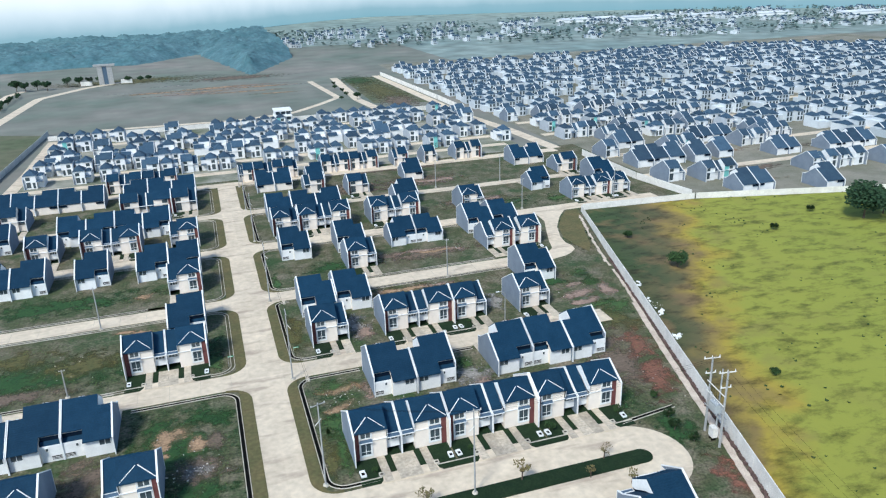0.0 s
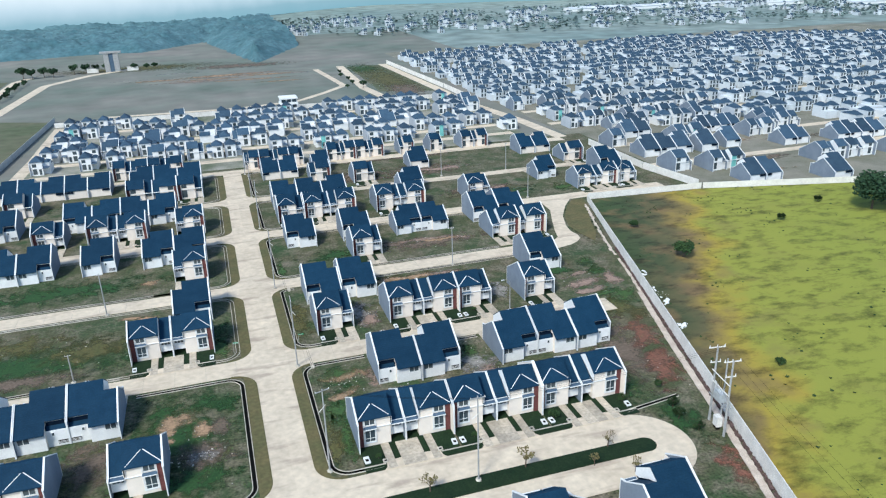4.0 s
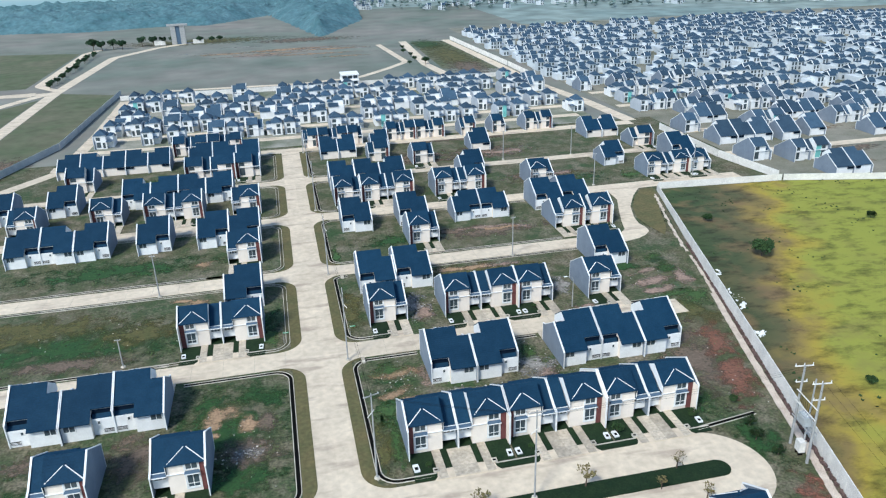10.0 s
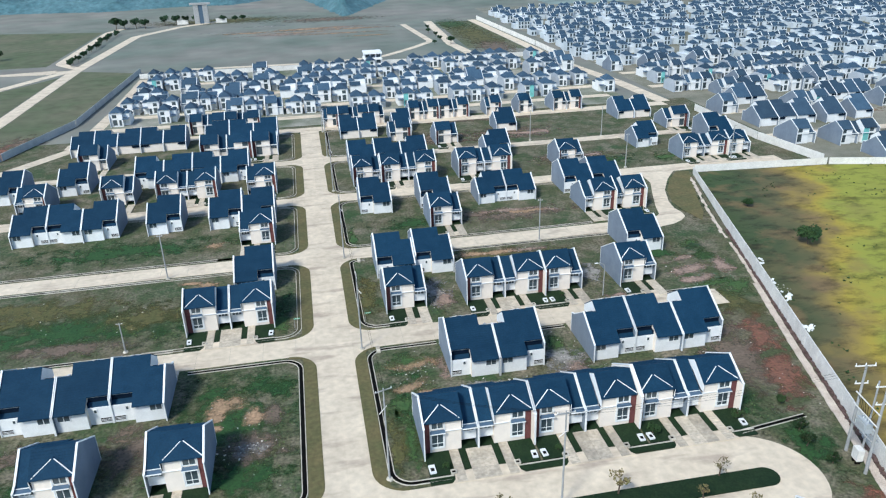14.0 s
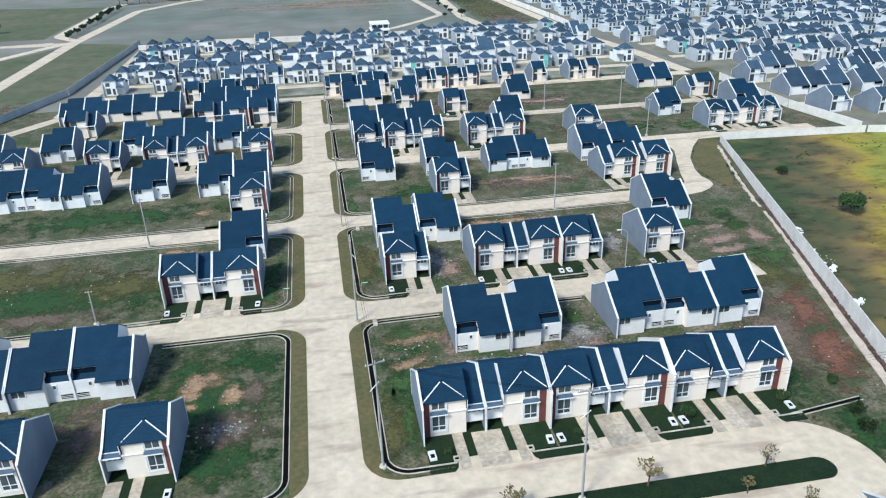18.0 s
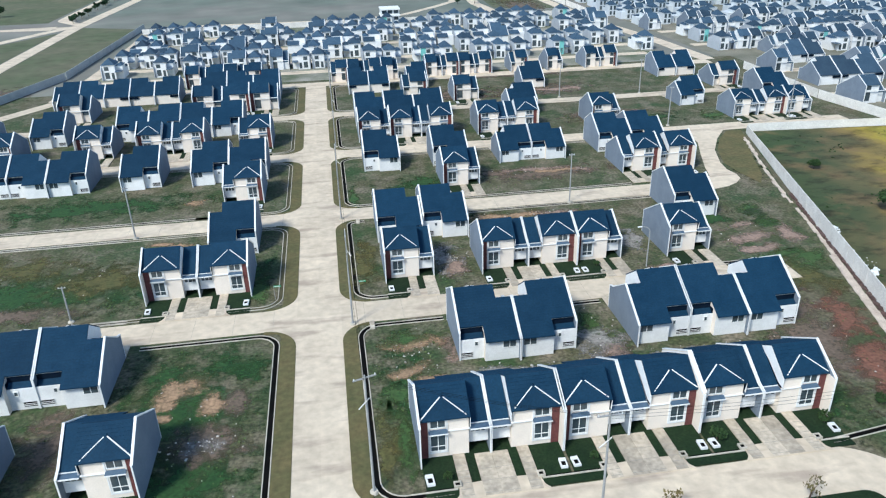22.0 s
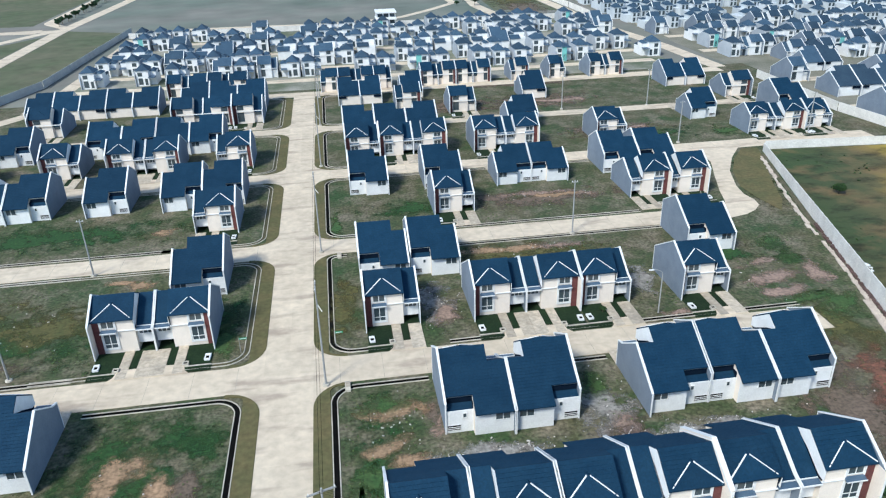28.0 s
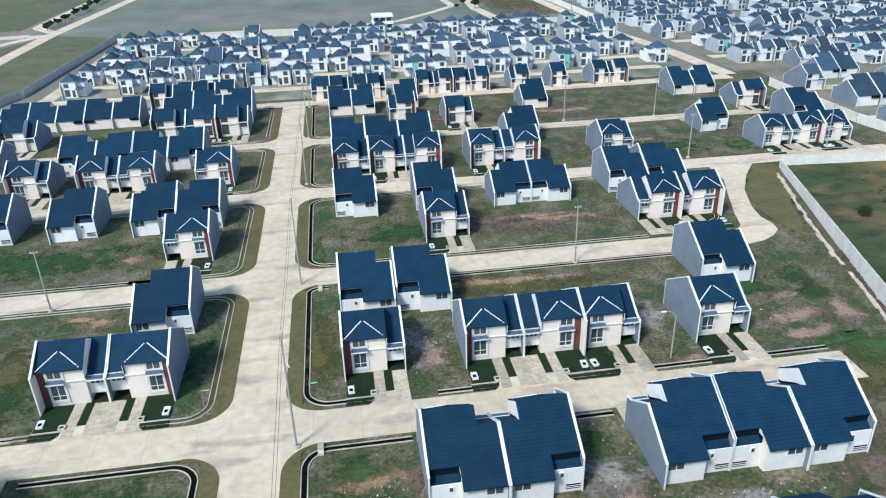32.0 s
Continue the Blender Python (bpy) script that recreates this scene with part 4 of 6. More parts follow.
LOTS = [(-40, -15.5, -3, 25), (-4, 6, 6, 25), (22, 27, 10, 25), (43, 56, -2, 26), (8, 13, 36, 48), (36, 42, 34, 60), (-3.5, 40, 52, 60), (-60, -15.5, 34, 60), (51, 66, 28, 60), (-60, -15.5, 67, 80), (0, 46, 67, 82), (20, 60, 100, 125), (30, 80, 132, 158)]
spots = []
for x0, x1, y0, y1 in LOTS:
    for _ in range(int((x1 - x0) * (y1 - y0) * 0.7)):
        spots.append((rng.uniform(x0, x1), rng.uniform(y0, y1)))
blocked = [(x, x + len(s) * w, y - 5, y + 10.2) for x, y, s, w in FRONT] + [(x, x + len(s) * w, y - 0.9, y + 12) for x, y, s, w in BACK]
spots = [p for p in spots if not any(a - 0.3 < p[0] < b + 0.3 and c < p[1] < d for a, b, c, d in blocked) and noise.noise((p[0] * 0.12, p[1] * 0.12, 0)) > -0.12]
tufts("lot_grass", spots, WEED, "tufts of rough green grass on empty lots", 0.10, 0.34)

# ---- boundary wall, rubble ditch and field ----
def wx(y):
    return 57.0 + 0.3 * y


def build_wall(name, p, q, h, label, step=2.4, mat=None, h_end=None):
    p, q = Vector(p), Vector(q)
    d = (q - p)
    n = max(1, round(d.length / step))
    w = thing(name, label, "wall", kind="structure", at=(p.x, p.y, 0), turn=math.degrees(math.atan2(d.y, d.x)))
    L = d.length / n
    bm = bmesh.new()
    box(bm, 0.07, L - 0.07, -0.05, 0.05, -0.05, h)
    pm = mesh_of("wall_panel", bm, mat or WALLW)
    bm = bmesh.new()
    box(bm, -0.068, 0.068, -0.068, 0.068, -0.05, h + 0.02)
    tm = mesh_of("wall_post", bm, mat or WALLW)
    for k in range(n):
        s = 1 + ((h_end or h) / h - 1) * k / n
        piece("wall_panel", pm, w, pose(k * L, 0, 0) @ Matrix.Diagonal((1, 1, s, 1)))
        piece("wall_post", tm, w, pose(k * L, 0, 0) @ Matrix.Diagonal((1, 1, s, 1)))
    return w


build_wall("boundary_wall", (wx(-45) - 0.35, -45), (wx(44) - 0.6, 44), 2.7, "weathered white precast wall along the field")
build_wall("boundary_wall", (wx(44) - 0.6, 44), (wx(91), 91), 2.65, "weathered white precast wall along the field", h_end=1.7)
build_wall("boundary_wall", (wx(-130), -130), (wx(-45.2) - 0.35, -45.2), 2.7, "weathered white precast wall along the field", 6.0)
build_wall("boundary_wall_north", (wx(91) + 0.9, 91.8), (120.3, 88.6), 1.75, "pale wall between the estate and field", 3.0)
build_wall("boundary_wall_far", (120.8, 88.5), (165, 76.6), 1.75, "pale wall between the estate and field", 5.0)
build_wall("boundary_wall_far", (165.3, 76.5), (300, 41), 1.75, "pale wall between the estate and field", 6.0)
build_wall("estate_wall", (116.5, 150), (116.5, 114), 2.2, "pale wall between two parts of the estate", 3.0)
build_wall("estate_wall", (116.6, 113.8), (120.4, 90.2), 2.2, "pale wall between two parts of the estate", 3.0)
# rough strip of laid stones, broken in places
bm = bmesh.new()
y = -130.0
while y < 87:
    n = rng.uniform(0.5, 1.6)
    whole = y < 32
    if whole or noise.noise((y * 0.21, 3.0, 0)) > -0.28:
        off = 1.75 + (0.1 if whole else 0.35) * math.sin(y * 0.13) + rng.uniform(-0.06, 0.06) * (1 if whole else 3)
        beam(bm, (wx(y) - off, y, 0.03), (wx(y + n) - off, y + n, 0.034), rng.uniform(1.0, 1.15) if whole else rng.uniform(0.35, 0.8), rng.uniform(0.14, 0.20))
    y += n * (0.995 if whole else rng.uniform(0.95, 1.15))
solo("stone_kerb", bm, material("pale_masonry", (0.60, 0.52, 0.43), (0.42, 0.34, 0.28), 0.5, 0.95, 0.22), "rough pale broken masonry strip along the wall", "kerb", kind="structure")
bm = bmesh.new()
ribbon(bm, [Vector((wx(y) - 0.9, y)) for y in range(-130, 91, 3)], -0.4, 0.4, 0.0, 0.03)
solo("ditch_bed", bm, material("ditch_soil", (0.06, 0.065, 0.034), (0.12, 0.10, 0.07), 0.5, 0.95, 0.3), "dark muddy ditch beside the wall", "ditch", kind="structure")
bm = bmesh.new()
for _ in range(700):
    y = rng.uniform(-60, 56)
    x = wx(y) - rng.uniform(0.66, 1.0)
    s = rng.uniform(0.12, 0.34)
    a = rng.uniform(0, 3.1)
    beam(bm, (x - s * math.cos(a), y - s * math.sin(a), s * 0.4), (x + s * math.cos(a), y + s * math.sin(a), s * 0.5), s, s)
solo("rubble", bm, material("dark_rubble", (0.060, 0.038, 0.034), (0.13, 0.085, 0.075), 1.2, 0.95, 0.3), "broken stones and debris in the ditch", "rubble", kind="stuff")
bm = bmesh.new()
for y, n in ((27, 13), (17, 15), (33, 5), (40, 6), (-30, 4)):
    for _ in range(n):
        yy = y + rng.gauss(0, 0.7)
        x = wx(yy) + (2.0 if y < 30 else 1.0) + rng.gauss(0.2, 0.55)
        s = rng.uniform(0.08, 0.42)
        a = rng.uniform(0, 3.1)
        beam(bm, (x - s * math.cos(a), yy - s * math.sin(a), 0.1), (x + s * math.cos(a), yy + s * math.sin(a), 0.16), s * 1.2, 0.12)
solo("dumped_scraps", bm, WHITE, "heap of dumped white scraps beside the wall", "debris", kind="stuff")


def field_mat():
    """Grass that changes with the distance from the wall: dark weeds, dry yellow, then fresh yellow-green."""
    m = material("field_grass", (0.2, 0.2, 0.05), (0.1, 0.1, 0.03), 0.05, 0.95, 0.2, 0.9, 0.9)
    nt = m.node_tree
    geo = nt.nodes.new("ShaderNodeNewGeometry")
    sep = nt.nodes.new("ShaderNodeSeparateXYZ")
    nt.links.new(geo.outputs["Position"], sep.inputs[0])
    d1 = nt.nodes.new("ShaderNodeMath")
    d1.operation = "MULTIPLY_ADD"
    d1.inputs[1].default_value = -0.53
    nt.links.new(sep.outputs["Y"], d1.inputs[0])
    nt.links.new(sep.outputs["X"], d1.inputs[2])
    nz = nt.nodes.new("ShaderNodeTexNoise")
    nz.inputs["Scale"].default_value = 0.07
    nz.inputs["Detail"].default_value = 7
    nt.links.new(geo.outputs["Position"], nz.inputs["Vector"])
    d2 = nt.nodes.new("ShaderNodeMath")
    d2.operation = "MULTIPLY_ADD"
    d2.inputs[1].default_value = 34.0
    nt.links.new(nz.outputs["Fac"], d2.inputs[0])
    nt.links.new(d1.outputs[0], d2.inputs[2])
    mr = nt.nodes.new("ShaderNodeMapRange")
    mr.inputs[1].default_value, mr.inputs[2].default_value = 57.0, 122.0
    nt.links.new(d2.outputs[0], mr.inputs[0])
    cr = nt.nodes.new("ShaderNodeValToRGB")
    e = cr.color_ramp.elements
    e[0].position, e[0].color = 0.0, (0.042, 0.068, 0.024, 1)
    e[1].position, e[1].color = 1.0, (0.215, 0.235, 0.036, 1)
    for p, c in ((0.15, (0.054, 0.068, 0.028, 1)), (0.27, (0.098, 0.088, 0.038, 1)), (0.34, (0.20, 0.145, 0.045, 1)), (0.41, (0.30, 0.23, 0.036, 1)), (0.50, (0.235, 0.24, 0.038, 1))):
        q = e.new(p)
        q.color = c
    nt.links.new(mr.outputs[0], cr.inputs[0])
    clump = nt.nodes.new("ShaderNodeTexNoise")
    clump.inputs["Scale"].default_value = 0.30
    clump.inputs["Detail"].default_value = 8
    clump.inputs["Roughness"].default_value = 0.68
    drawn = nt.nodes.new("ShaderNodeMapping")
    drawn.inputs["Scale"].default_value = (0.55, 1.0, 1.0)
    drawn.inputs["Rotation"].default_value = (0, 0, 0.25)
    nt.links.new(geo.outputs["Position"], drawn.inputs["Vector"])
    nt.links.new(drawn.outputs[0], clump.inputs["Vector"])
    vr = nt.nodes.new("ShaderNodeMapRange")
    vr.inputs[1].default_value, vr.inputs[2].default_value = 0.34, 0.52
    vr.inputs[3].default_value, vr.inputs[4].default_value = 0.42, 1.08
    nt.links.new(clump.outputs["Fac"], vr.inputs[0])
    hs = nt.nodes.new("ShaderNodeHueSaturation")
    drift = nt.nodes.new("ShaderNodeTexNoise")
    drift.inputs["Scale"].default_value = 0.11
    drift.inputs["Detail"].default_value = 7
    drift.inputs["Roughness"].default_value = 0.6
    nt.links.new(geo.outputs["Position"], drift.inputs["Vector"])
    dm = nt.nodes.new("ShaderNodeMapRange")
    dm.inputs[1].default_value, dm.inputs[2].default_value, dm.inputs[4].default_value = 0.50, 0.66, 0.85
    nt.links.new(drift.outputs["Fac"], dm.inputs[0])
    near = nt.nodes.new("ShaderNodeMapRange")
    near.inputs[1].default_value, near.inputs[2].default_value, near.inputs[3].default_value, near.inputs[4].default_value = 0.36, 0.60, 1.0, 0.18
    nt.links.new(mr.outputs[0], near.inputs[0])
    both = nt.nodes.new("ShaderNodeMath")
    both.operation = "MULTIPLY"
    nt.links.new(dm.outputs[0], both.inputs[0])
    nt.links.new(near.outputs[0], both.inputs[1])
    brown = nt.nodes.new("ShaderNodeMix")
    brown.data_type = "RGBA"
    brown.inputs[7].default_value = (0.155, 0.105, 0.050, 1)
    nt.links.new(both.outputs[0], brown.inputs[0])
    nt.links.new(cr.outputs[0], brown.inputs[6])
    nt.links.new(brown.outputs[2], hs.inputs["Color"])
    nt.links.new(vr.outputs[0], hs.inputs["Value"])
    nt.links.new(hs.outputs[0], nt.nodes["Principled BSDF"].inputs["Base Color"])
    return m


FIELD = field_mat()
bm = bmesh.new()
prism_z(bm, [(wx(-140) + 0.3, -140), (380, -140), (380, 20), (300, 40.6), (165, 76.2), (120.6, 88.2), (wx(91) + 1.2, 91)], -0.1, 0.012)
solo("field", bm, FIELD, "wide meadow of yellow-green grass with weeds", "field", kind="structure")


spots = []
while len(spots) < 700:
    x, y = rng.uniform(50, 230), rng.uniform(-55, 88)
    if x > wx(y) + 1 and noise.noise((x * 0.09, y * 0.09, 3)) > 0.12:
        spots.append((x, y))
tufts("meadow_grass", spots, BUSH, "clumps of darker weeds in the meadow", 0.25, 0.7)
# bushes, small trees
def leaf_cloud(bm, c, r, n, leaf, seed, flat=0.8):
    g = random.Random(seed)
    for _ in range(n):
        v = Vector((g.gauss(0, 1), g.gauss(0, 1), g.gauss(0, 1))).normalized() * r * (g.random() ** 0.4)
        v.z *= flat
        p = Vector(c) + v
        a = Vector((g.gauss(0, 1), g.gauss(0, 1), g.gauss(0, 1))).normalized()
        b = a.orthogonal().normalized()
        s = leaf * g.uniform(0.6, 1.3)
        q = [bm.verts.new(p + a * s), bm.verts.new(p + b * s * 0.6), bm.verts.new(p - a * s), bm.verts.new(p - b * s * 0.6)]
        bm.faces.new(q)


def build_tree(name, h, r, seed, label, cat="tree", clumps=9, n=130, leaf=0.3, mat=None):
    g = random.Random(seed)
    t = thing(name, label, cat)
    bm = bmesh.new()
    top = Vector((g.uniform(-.2, .2), g.uniform(-.2, .2), h * 0.62))
    tube(bm, (0, 0, -0.05), top, h * 0.03 + 0.03, h * 0.014 + 0.015, 7)
    ends = []
    for k in range(clumps):
        a = k * 2.4 + g.uniform(-.4, .4)
        rr = r * g.uniform(0.3, 0.72)
        e = Vector((math.cos(a) * rr, math.sin(a) * rr, h * g.uniform(0.55, 0.9)))
        tube(bm, top * g.uniform(0.55, 0.95), e, h * 0.011 + 0.01, h * 0.004 + 0.006, 5)
        ends.append(e)
    part("trunk", bm, BARK, t)
    bm = bmesh.new()
    for k, e in enumerate(ends):
        leaf_cloud(bm, e, r * g.uniform(0.32, 0.5), n, leaf, seed * 31 + k)
    part("crown", bm, mat or LEAF, t)
    return t


def put(t, x, y, s=1.0, rot=0.0, z=0.0):
    t.matrix_basis = pose(x, y, z, 0, 0, rot) @ Matrix.Scale(s, 4)
    return t


BUSH_M = build_tree("bush", 2.6, 1.9, 3, "round dark green bush in the meadow", "bush", 12, 120, 0.22, BUSH)
put(BUSH_M, 84.3, 45.5, 1.25)
for x, y, s in ((141, 66, 0.5), (84.5, 66.7, 0.5), (121.7, 57.7, 0.5), (71.1, -0.7, 0.36)):
    copy_thing(BUSH_M, pose(x, y, 0, 0, 0, x * 37) @ Matrix.Scale(s, 4))
BIG = build_tree("field_tree", 9.5, 6.5, 11, "large dark green tree at the edge of the meadow", "tree", 16, 260, 0.42)
put(BIG, 149.3, 56, 0.95)
copy_thing(BIG, pose(157, 57, 0, 0, 0, 80) @ Matrix.Scale(0.75, 4))
SAP = build_tree("median_tree", 2.6, 1.2, 5, "thin young tree with sparse leaves in grass", "tree", 6, 22, 0.16, material("dry_leaf", (0.13, 0.12, 0.05), (0.18, 0.14, 0.06), 1.0, 0.9, 0.3))
put(SAP, 7.0, -11.2)
for x, y, s in ((20.6, -10.8, 1.1), (33.2, -10.6, 0.95), (34, -16.5, 0.8), (29.5, -13.6, 0.7), (-3.5, -12.2, 0.6)):
    copy_thing(SAP, pose(x, y, 0.1, 0, 0, x * 50) @ Matrix.Scale(s, 4))
SHRUB = build_tree("garden_shrub", 1.6, 0.9, 8, "small leafy shrub in a front lawn", "shrub", 7, 60, 0.14, BUSH)
put(SHRUB, 29.2, -1.7)
for x, y, s in ((41.0, -1.2, 0.9), (16.5, -2.0, 0.6), (47.5, -5, 1.1), (46.5, -8, 1.2), (47.4, -11.5, 1.0), (2.3, -2.2, 0.6), (30.5, 36.4, 0.6), (48.5, 0.5, 0.8)):
    copy_thing(SHRUB, pose(x, y, 0, 0, 0, x * 50) @ Matrix.Scale(s, 4))


# ---- poles and wires ----
def build_pole(h=8.0, lamp=False):
    p = thing("utility_pole", "tall thin grey concrete utility pole", "pole", "utility poles")
    bm = bmesh.new()
    tube(bm, (0, 0, 0), (0, 0, h), 0.13, 0.08, 10)
    part("shaft", bm, STEEL, p)
    bm = bmesh.new()
    tube(bm, (0, 0, -0.02), (0, 0, 0.25), 0.42, 0.36, 10)
    part("footing", bm, KERB, p)
    bm = bmesh.new()
    w = 1.05 if h > 10 else 0.5
    box(bm, -w, w, -0.06, 0.06, h - 0.35, h - 0.24)
    part("crossarm", bm, STEEL, p)
    if h > 10:
        bm = bmesh.new()
        beam(bm, (-0.9, -0.5, h - 2.9), (0.3, 0.05, h - 2.5), 0.08, 0.08)
        part("lower_arm", bm, WALLW, p)
    for x in (0.1 - w, w - 0.1):
        bm = bmesh.new()
        tube(bm, (x, 0, h - 0.25), (x, 0, h - 0.08), 0.05, 0.035, 6)
        part("insulator", bm, WHITE, p)
    return p


POLE, SHORT = build_pole(13.0), build_pole(9.0)
TALLS = [(13.7, -11.2, 0), (-4.6, -2.6, 18), (-5.1, 27.2, 90), (-5.4, 61.6, 90), (-5.2, 101.5, 90), (-5.2, 131.0, 90)]
SHORTS = [(-38.5, 60.6), (34.1, 60.4), (75.5, 129.6), (70.1, 99.9), (-41.3, 35.0), (100, 100), (-5.3, 158), (54, 131)]
POLE.matrix_basis = pose(13.7, -11.2, 0.1)
for x, y, r in TALLS[1:]:
    copy_thing(POLE, pose(x, y, 0.02, 0, 0, r))
SHORT.matrix_basis = pose(*SHORTS[0], 0.02)
for x, y in SHORTS[1:]:
    copy_thing(SHORT, pose(x, y, 0.02) @ Matrix.Diagonal((1, 1, 0.58 if y == 35.0 else 1, 1)))


def build_street_lamp():
    p = thing("street_lamp", "slim pale street lamp with curved arm", "street lamp", "street lamps")
    bm = bmesh.new()
    tube(bm, (0, 0, 0), (0, 0, 4.8), 0.09, 0.06, 8)
    part("post", bm, STEEL, p)
    bm = bmesh.new()
    q = [Vector((-1.2 * (1 - math.cos(k / 6 * 1.5)), 0, 4.8 + 0.75 * math.sin(k / 6 * 1.5))) for k in range(7)]
    for a, b in zip(q, q[1:]):
        tube(bm, a, b, 0.045, 0.04, 6)
    part("arm", bm, STEEL, p)
    bm = bmesh.new()
    box(bm, -1.6, -1.05, -0.09, 0.09, 5.5, 5.58)
    part("lamp_head", bm, WHITE, p)
    return p


LAMP = build_street_lamp()
LAMP.matrix_basis = pose(37.4, 34.9, 0) @ Matrix.Scale(1.15, 4)


def build_sign():
    g = thing("street_sign", "small green street sign on a thin grey post", "sign", "street signs")
    bm = bmesh.new()
    tube(bm, (0, 0, 0), (0, 0, 2.15), 0.035, 0.03, 8)
    part("post", bm, STEEL, g)
    bm = bmesh.new()
    box(bm, 0.03, 0.95, -0.015, 0.015, 1.85, 2.1)
    plate = part("plate", bm, material("sign_green", (0.01, 0.22, 0.10), (0.015, 0.26, 0.12), 1.0, 0.5, 0.05), g, "green sign plate")
    bm = bmesh.new()
    box(bm, 0.12, 0.86, -0.02, -0.017, 1.94, 2.01)
    part("lettering_bar", bm, WHITE, plate)
    return g


SIGN = build_sign()
SIGN.matrix_basis = pose(-15.2, 35.8, 0)
copy_thing(SIGN, pose(-3.8, 35.0, 0))


def wire(a, b, sag=0.5, r=0.014):
    a, b = Vector(a), Vector(b)
    d = (b - a).normalized()
    s = d.cross(Vector((0, 0, 1))).normalized()
    bm = bmesh.new()
    prev = None
    for k in range(11):
        p = a.lerp(b, k / 10) - Vector((0, 0, sag * 4 * (k / 10) * (1 - k / 10)))
        ring = [bm.verts.new(p + s * r), bm.verts.new(p + Vector((0, 0, r))), bm.verts.new(p - s * r), bm.verts.new(p - Vector((0, 0, r)))]
        if prev:
            for j in range(4):
                bm.faces.new((prev[j], prev[(j + 1) % 4], ring[(j + 1) % 4], ring[j]))
        prev = ring
    solo("overhead_wire", bm, DARK, "thin dark overhead cable between poles", "cable", "cables")


for dx in (-0.4, 0.0, 0.4):
    wire((13.7 + dx, -11.2, 12.8), (-4.6 + dx, -2.6, 12.8))
    wire((13.7, -11.2 + dx, 12.8), (51, -10.8 + dx, 12.6), 0.8)
for dx in (-0.4, 0.4):
    for (x0, y0), (x1, y1) in zip(((-4.6, -2.6), (-5.1, 27.2), (-5.4, 61.6), (-5.2, 101.5)), ((-5.1, 27.2), (-5.4, 61.6), (-5.2, 101.5), (-5.2, 131.0))):
        wire((x0 + dx * 0.3, y0 + dx, 12.8), (x1 + dx * 0.3, y1 + dx, 12.8))


# pole-mounted transformer
def build_transformer():
    t = thing("transformer_station", "two concrete poles carrying a transformer and insulators", "transformer")
    for x in (0.0, 4.14):
        bm = bmesh.new()
        tube(bm, (x, 0, 0), (x, 0, 12.2), 0.2, 0.13, 10)
        p = part("pole", bm, STEEL, t)
        for z, w in ((12.0, 1.25), (9.6, 0.8)):
            bm = bmesh.new()
            box(bm, x - 0.22, x - 0.10, -w, w, z, z + 0.13)
            part("crossarm", bm, WALLW, p)
            for k in (-1, 0, 1):
                bm = bmesh.new()
                tube(bm, (x - 0.16, k * (w - 0.1), z + 0.13), (x - 0.16, k * (w - 0.1), z + 0.45), 0.07, 0.045, 7)
                part("insulator", bm, WHITE, p)
    bm = bmesh.new()
    tube(bm, (2.0, 0.5, 0), (2.0, 0.5, 11.4), 0.14, 0.10, 9)
    part("middle_pole", bm, STEEL, t)
    for y in (-0.45, 0.35):
        bm = bmesh.new()
        box(bm, -0.2, 4.34, y, y + 0.1, 4.6, 4.75)
        part("platform_beam", bm, STEEL, t)
    for z in (8.4, 6.8):
        bm = bmesh.new()
        box(bm, -0.3, 4.44, -0.32, -0.22, z, z + 0.12)
        part("busbar", bm, WALLW, t)
    grey = material("tank_grey", (0.40, 0.42, 0.43), (0.33, 0.35, 0.36), 2.0, 0.5, 0.08)
    bm = bmesh.new()
    box(bm, 1.2, 2.9, -0.42, 0.42, 4.76, 6.1)
    tr = part("transformer_tank", bm, grey, t, "grey ribbed transformer tank")
    for k in range(8):
        bm = bmesh.new()
        box(bm, 1.28 + k * 0.21, 1.33 + k * 0.21, -0.62, -0.425, 4.85, 5.9)
        part("cooling_fin", bm, grey, tr)
    for k in range(3):
        bm = bmesh.new()
        tube(bm, (1.6 + k * 0.45, 0, 6.1), (1.6 + k * 0.45, 0, 6.6), 0.07, 0.045, 7)
        part("bushing", bm, WHITE, tr)
    bm = bmesh.new()
    box(bm, 1.6, 2.75, -0.4, 0.4, 0.55, 2.1)
    cab = part("switch_box", bm, WALLW, t, "off-white switch cabinet")
    for x in (1.75, 2.35):
        bm = bmesh.new()
        box(bm, x, x + 0.2, -0.3, 0.3, 0, 0.546)
        part("leg", bm, DARK, cab)
    for k in range(6):
        bm = bmesh.new()
        tube(bm, (0.2 + k * 0.7, -0.27, 8.4), (1.5 + k * 0.25, -0.1, 6.5), 0.025, 0.025, 4)
        part("lead", bm, DARK, t)
    return t


TR = build_transformer()
TR.matrix_basis = pose(50.5, -9.8, 0, 0, 0, -98.3)
for dx in (-1.2, 0.0, 1.2):
    wire((49.8 + dx, -13.9, 12.5), (40 + dx, -75, 12.5), 1.5)


# ---- the denser estates farther off ----
# Grey that stands in for shade on the white side walls.
GREYL = material("shaded_side_grey", (0.42, 0.45, 0.48), (0.35, 0.38, 0.41), 0.3, 0.85, 0.08, island=0.15)
GREYC = material("grey_fence_concrete", (0.46, 0.47, 0.45), (0.36, 0.37, 0.36), 0.3, 0.9, 0.12)


